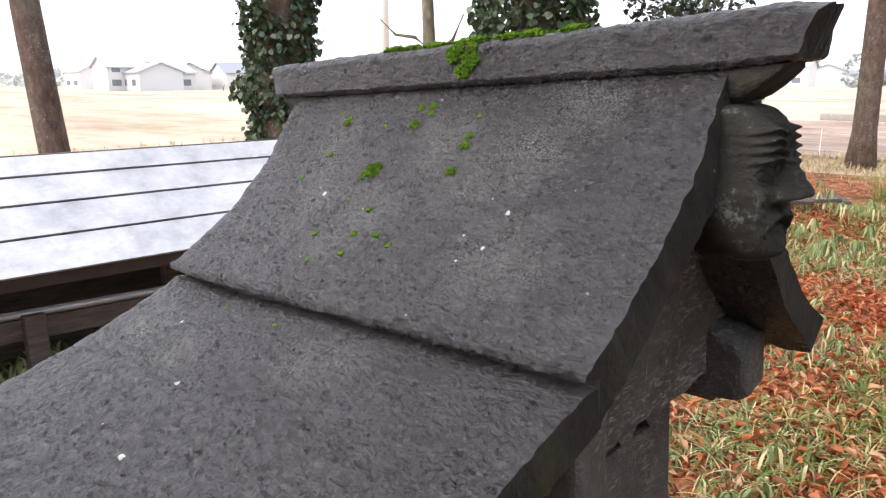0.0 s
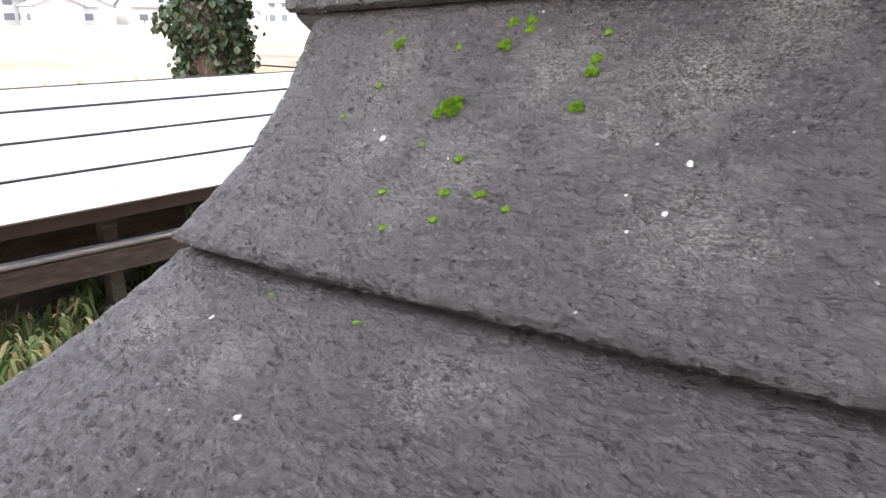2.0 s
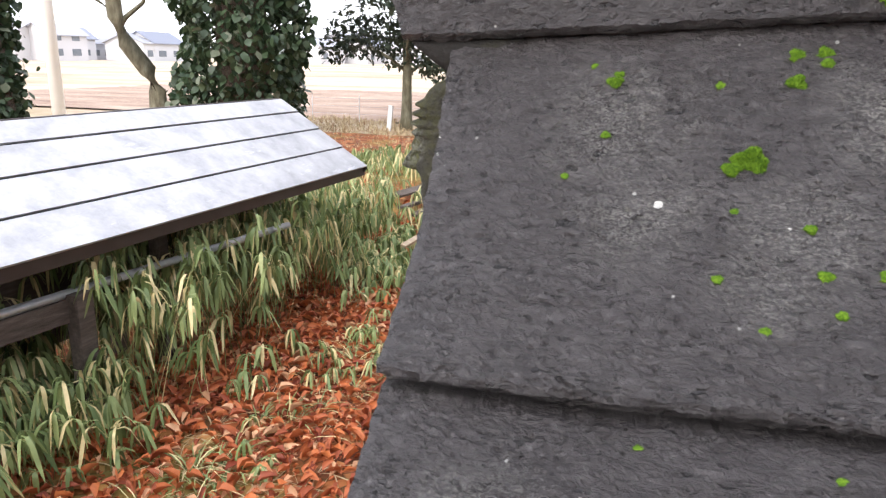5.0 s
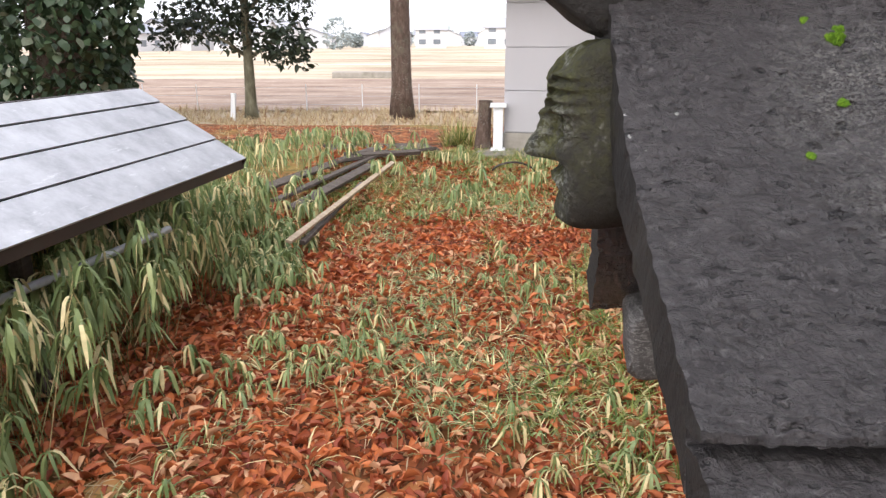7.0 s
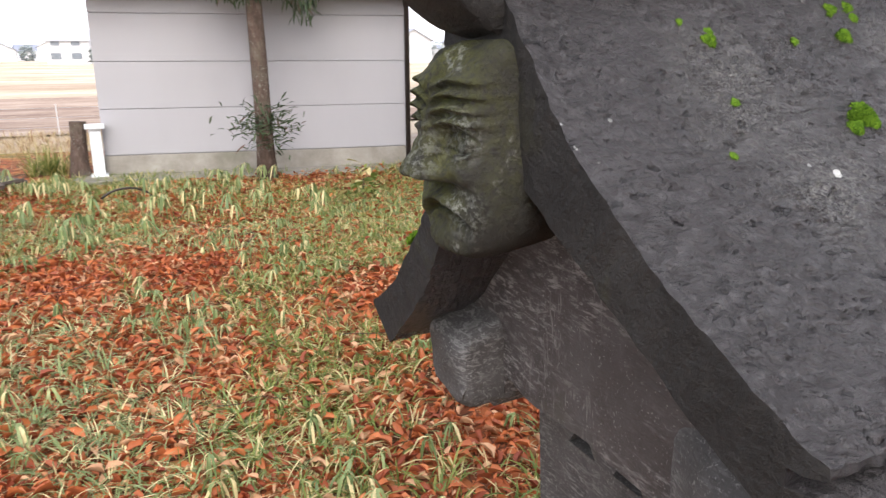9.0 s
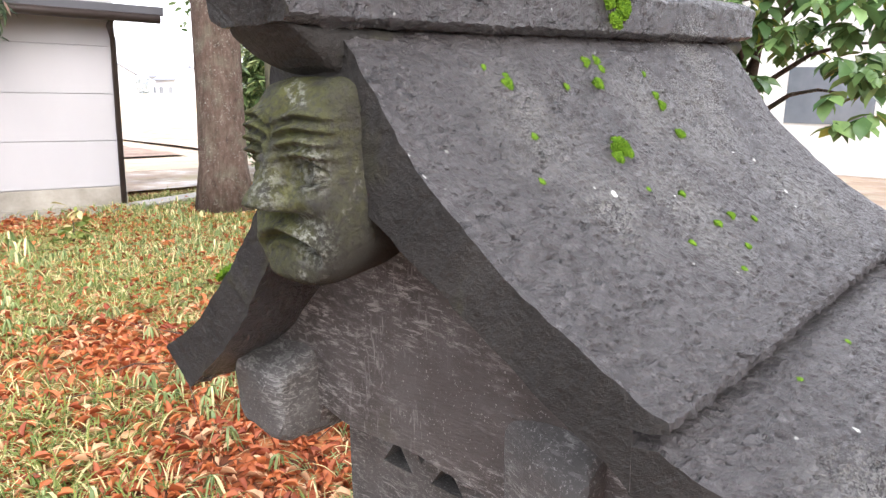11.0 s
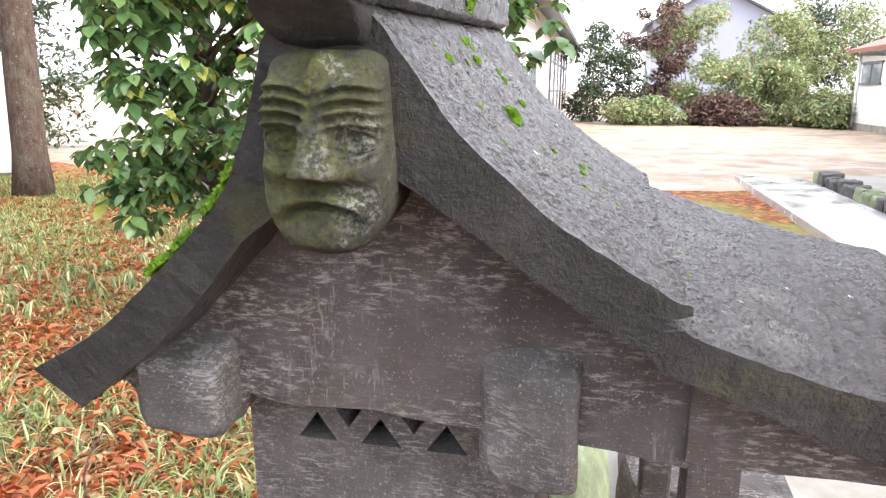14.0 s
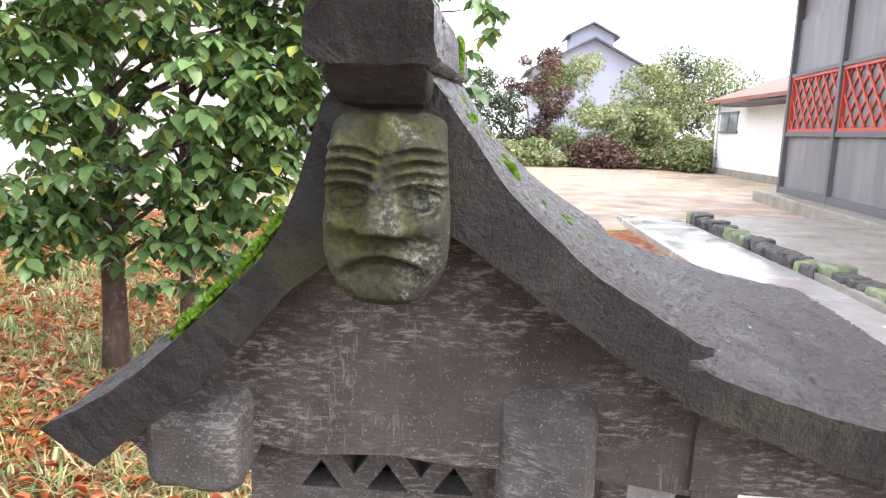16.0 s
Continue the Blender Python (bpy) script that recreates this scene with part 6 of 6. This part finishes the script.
# pale trodden track behind the tall trees
sheet("ground_track", 1.0, 9.0, 9.9, 12.2, 30, 10, lambda x, y: 0.045 + 0.006 * noise.noise(Vector((x, y, 0))), EARTH, "pale trodden track behind the tall trees")

# ---- fallen leaves, bamboo grass and grass ----
g = np.random.RandomState(101)


def scatter(n, x0, x1, y0, y1, keep):
    out = []
    while len(out) < n:
        x, y = g.uniform(x0, x1), g.uniform(y0, y1)
        if (-1.1 < x < -0.2 and 0.05 < y < 1.25) or (0.15 < x < 9.5 and -2.3 < y < 0.6 and (x < 1.25 or y < -1.3)):
            continue
        if keep(x, y) > g.random_sample():
            out.append((x, y, ground_height(x, y)))
    return out


def grove(x, y):
    return min(1.0, max(0.12, 1.1 + 1.5 * noise.noise(Vector((x * 0.7, y * 0.7, 9))))) * (0.35 if y > 8.2 else 1.0)


pts = np.array(scatter(76000, -3.2, 5.5, 0.9, 8.8, grove) + scatter(5000, -3.2, 3.0, -1.5, 0.9, grove) + scatter(7000, 0.8, 8.0, 0.7, 8.0, grove) + scatter(3000, 6.0, 8.6, 1.0, 9.0, grove))
pts[:, 2] += g.uniform(0.006, 0.04, len(pts))
ob = part("fallen_leaves", leaf_cloud(pts, 0.046, FALLEN, "fallen_leaves", 0.05, 0.40, 2.4, 102, 0.7), FALLEN)
tagged(ob, "red-brown fallen leaves covering the ground", "leaves", kind="stuff")


def bamboo(x, y):
    edge = -2.80 + 0.16 * noise.noise(Vector((0, y * 1.3, 0))) + (0.14 if y > 3.8 else 0.0)
    return 1.0 if x < edge else max(0.0, 0.30 - (x - edge) * 0.8)


def bamboo_height(p):
    deep = min(1.0, max(0.0, (-2.62 - p[0]) / 0.22))
    by_plank = min(1.0, max(0.0, (p[1] - 3.7) / 0.5)) * (1.0 if p[0] > -2.95 else 0.3)
    return 0.13 + (0.46 if p[1] > 2.15 else 0.16) * deep * (1 - 0.85 * by_plank)


pts = scatter(2000, -3.9, -2.4, -0.8, 5.0, bamboo)
ob = part("bamboo_grass", sasa(pts, [bamboo_height(p) for p in pts], 0.155, "bamboo_grass", 103, 0.0165, 9), SASA)
tagged(ob, "dense dwarf bamboo grass with yellowing leaves", "bamboo grass", kind="stuff")
pts = scatter(330, -5.2, -2.7, 4.2, 9.5, lambda x, y: (0.35 + noise.noise(Vector((x, y, 2)))) * (0.7 if x > -3.5 and y > 5.5 else 1.0)) + scatter(70, -2.6, 0.5, 6.2, 8.6, lambda x, y: 0.5)
ob = part("bank_bamboo_grass", sasa(pts, 0.24, 0.17, "bank_bamboo_grass", 107, 0.018, 8), SASA)
tagged(ob, "dwarf bamboo grass growing over the bank", "bamboo grass", kind="stuff")
pts = scatter(900, -2.6, 4.5, 0.9, 8.6, lambda x, y: min(1.0, max(0.015, 0.12 + 2.2 * noise.noise(Vector((x * 1.1, y * 1.1, 21))))))
ob = part("low_bamboo_grass", sasa(pts, 0.11, 0.115, "low_bamboo_grass", 104, 0.012, 8), SASA)
tagged(ob, "scattered tufts of dwarf bamboo grass among leaves", "bamboo grass", kind="stuff")
pts = scatter(2000, -2.4, 4.5, 0.9, 7.0, lambda x, y: min(1.0, max(0.02, 0.25 + 1.5 * noise.noise(Vector((x * 0.9, y * 0.9, 27))))))
ob = part("grass_tufts", blades(pts, 0.16, SASA, "grass_tufts", 108, 0.006, 12, 1.0, 4), SASA)
tagged(ob, "thin green grass tufts among the leaves", "grass", kind="stuff")
pts = scatter(5200, -3.0, 7.0, 5.6, 9.6, lambda x, y: min(1.0, max(0.1, 0.6 + 1.0 * noise.noise(Vector((x * 0.5, y * 0.5, 31)))))) + scatter(900, -1.8, 4.5, 1.5, 5.2, lambda x, y: max(0, -0.05 + 1.3 * noise.noise(Vector((x * 0.9, y * 0.9, 57))))) + scatter(2600, -1.4, 4.5, 4.6, 8.6, lambda x, y: max(0, 0.30 + 1.3 * noise.noise(Vector((x * 0.7, y * 0.7, 41))))) + scatter(5000, 0.3, 8.0, 2.6, 8.0, lambda x, y: max(0, 0.45 + noise.noise(Vector((x * 0.5, y * 0.5, 33)))))
ob = part("grass", blades(pts, 0.15, GRASS, "grass", 105, 0.007, 10, 0.95, 4), GRASS)
tagged(ob, "short yellow-green grass before the shed", "grass", kind="stuff")
pts = [(x, y, -0.1) for x, y in zip(g.uniform(-14, 1, 3000), g.uniform(10.5, 16.4, 3000))] + [(x, y, -0.1) for x, y in zip(g.uniform(-18, -11, 500), g.uniform(2, 12, 500))]
ob = part("dry_grass", blades(pts, 0.24, STRAW, "dry_grass", 106, 0.012, 9, 0.8, 3), STRAW)
tagged(ob, "dry yellow grass tufts along the field's edge", "grass", kind="stuff")

# straw and twigs among the leaves
pts = scatter(1500, -2.6, 5.0, 0.9, 8.4, lambda x, y: 0.8)
ob = part("straw", blades(pts, 0.17, STRAW, "straw", 109, 0.005, 5, 1.3, 4, 0.5), STRAW)
tagged(ob, "pale dry straw lying among the leaves", "straw", kind="stuff")
rnd = random.Random(12)
for i in range(46):
    x, y = rnd.uniform(-2.0, 3.5), rnd.uniform(1.4, 7.0)
    if i == 0:
        x, y = 0.3, 2.7
    ln, az, bow = rnd.uniform(0.25, 0.8), rnd.uniform(0, 6.28), rnd.uniform(-0.12, 0.12)
    lv, lf = [], []
    line = []
    for s in range(7):
        q = s / 6 - 0.5
        c = Vector((math.cos(az) * ln * q - math.sin(az) * bow * (1 - 4 * q * q), math.sin(az) * ln * q + math.cos(az) * bow * (1 - 4 * q * q), 0))
        c.z = ground_height(x + c.x, y + c.y) - ground_height(x, y) + 0.05 + 0.04 * (1 - 4 * q * q) * rnd.random()
        line.append(c)
    r = rnd.uniform(0.002, 0.005)
    tube_into(lv, lf, line, [r * (1 - 0.1 * s) for s in range(7)], 5)
    ob = part("twig", mesh_of("twig", lv, lf, BARK), BARK)
    ob.matrix_basis = Matrix.Translation((x, y, ground_height(x, y)))
    tagged(ob, "thin brown twig lying on the fallen leaves", "twig", "fallen twigs")

# wire fence along the field
t = thing("wire_fence", (-12, 15.9, -0.1), "low thin wire fence along the field's edge", "fence")
for i in range(12):
    lv, lf = [], []
    tube_into(lv, lf, [(i * 1.25, 0, 0), (i * 1.25, 0, 0.62)], [0.010, 0.009], 6)
    part("post", mesh_of("post", lv, lf, ENAMEL), ENAMEL, t)
for z in (0.2, 0.38, 0.56):
    lv, lf = [], []
    tube_into(lv, lf, [(0, 0, z), (6.9, 0, z - 0.015), (13.75, 0, z)], [0.004] * 3, 4)
    part("wire", mesh_of("wire", lv, lf, ZINC), ZINC, t)
t = thing("white_stake", (-6.75, 14.1, -0.1), "short white stake leaning beside the small tree", "stake")
part("stake_post", boxed(-0.045, 0.045, -0.03, 0.03, -0.05, 0.55, 0.006, Matrix.Rotation(radians(6), 4, "Y")), ENAMEL, t)

# the step beside the shed and a seedling before it
bm = boxed(-0.55, 0.55, -0.16, 0.16, -0.08, 0.075, 0.012)
ob = tagged(part("concrete_step", bm, CONCRETE), "low pale concrete step beside the white shed", "step")
ob.matrix_basis = pose(2.80, 8.80, 0.0, 0, 0, 18)
t = thing("seedling", (0.97, 7.12, ground_height(0.97, 7.12)), "small broadleaf seedling among leaves before the shed", "plant")
lv, lf = [], []
tube_into(lv, lf, [(0, 0, -0.02), (0.01, 0.0, 0.2), (0.0, 0.02, 0.36)], [0.006, 0.005, 0.003], 6)
part("stem", mesh_of("stem", lv, lf, BARK), BARK, t)
part("foliage", leaf_cloud(blob_points([(0, 0, 0.34, 0.08), (0.08, 0.02, 0.22, 0.08), (-0.1, 0, 0.12, 0.1), (0.1, 0.05, 0.08, 0.12)], 46, 71), 0.12, GRASS, "foliage", 0.2, 0.5, 0.2, 72), GRASS, t)
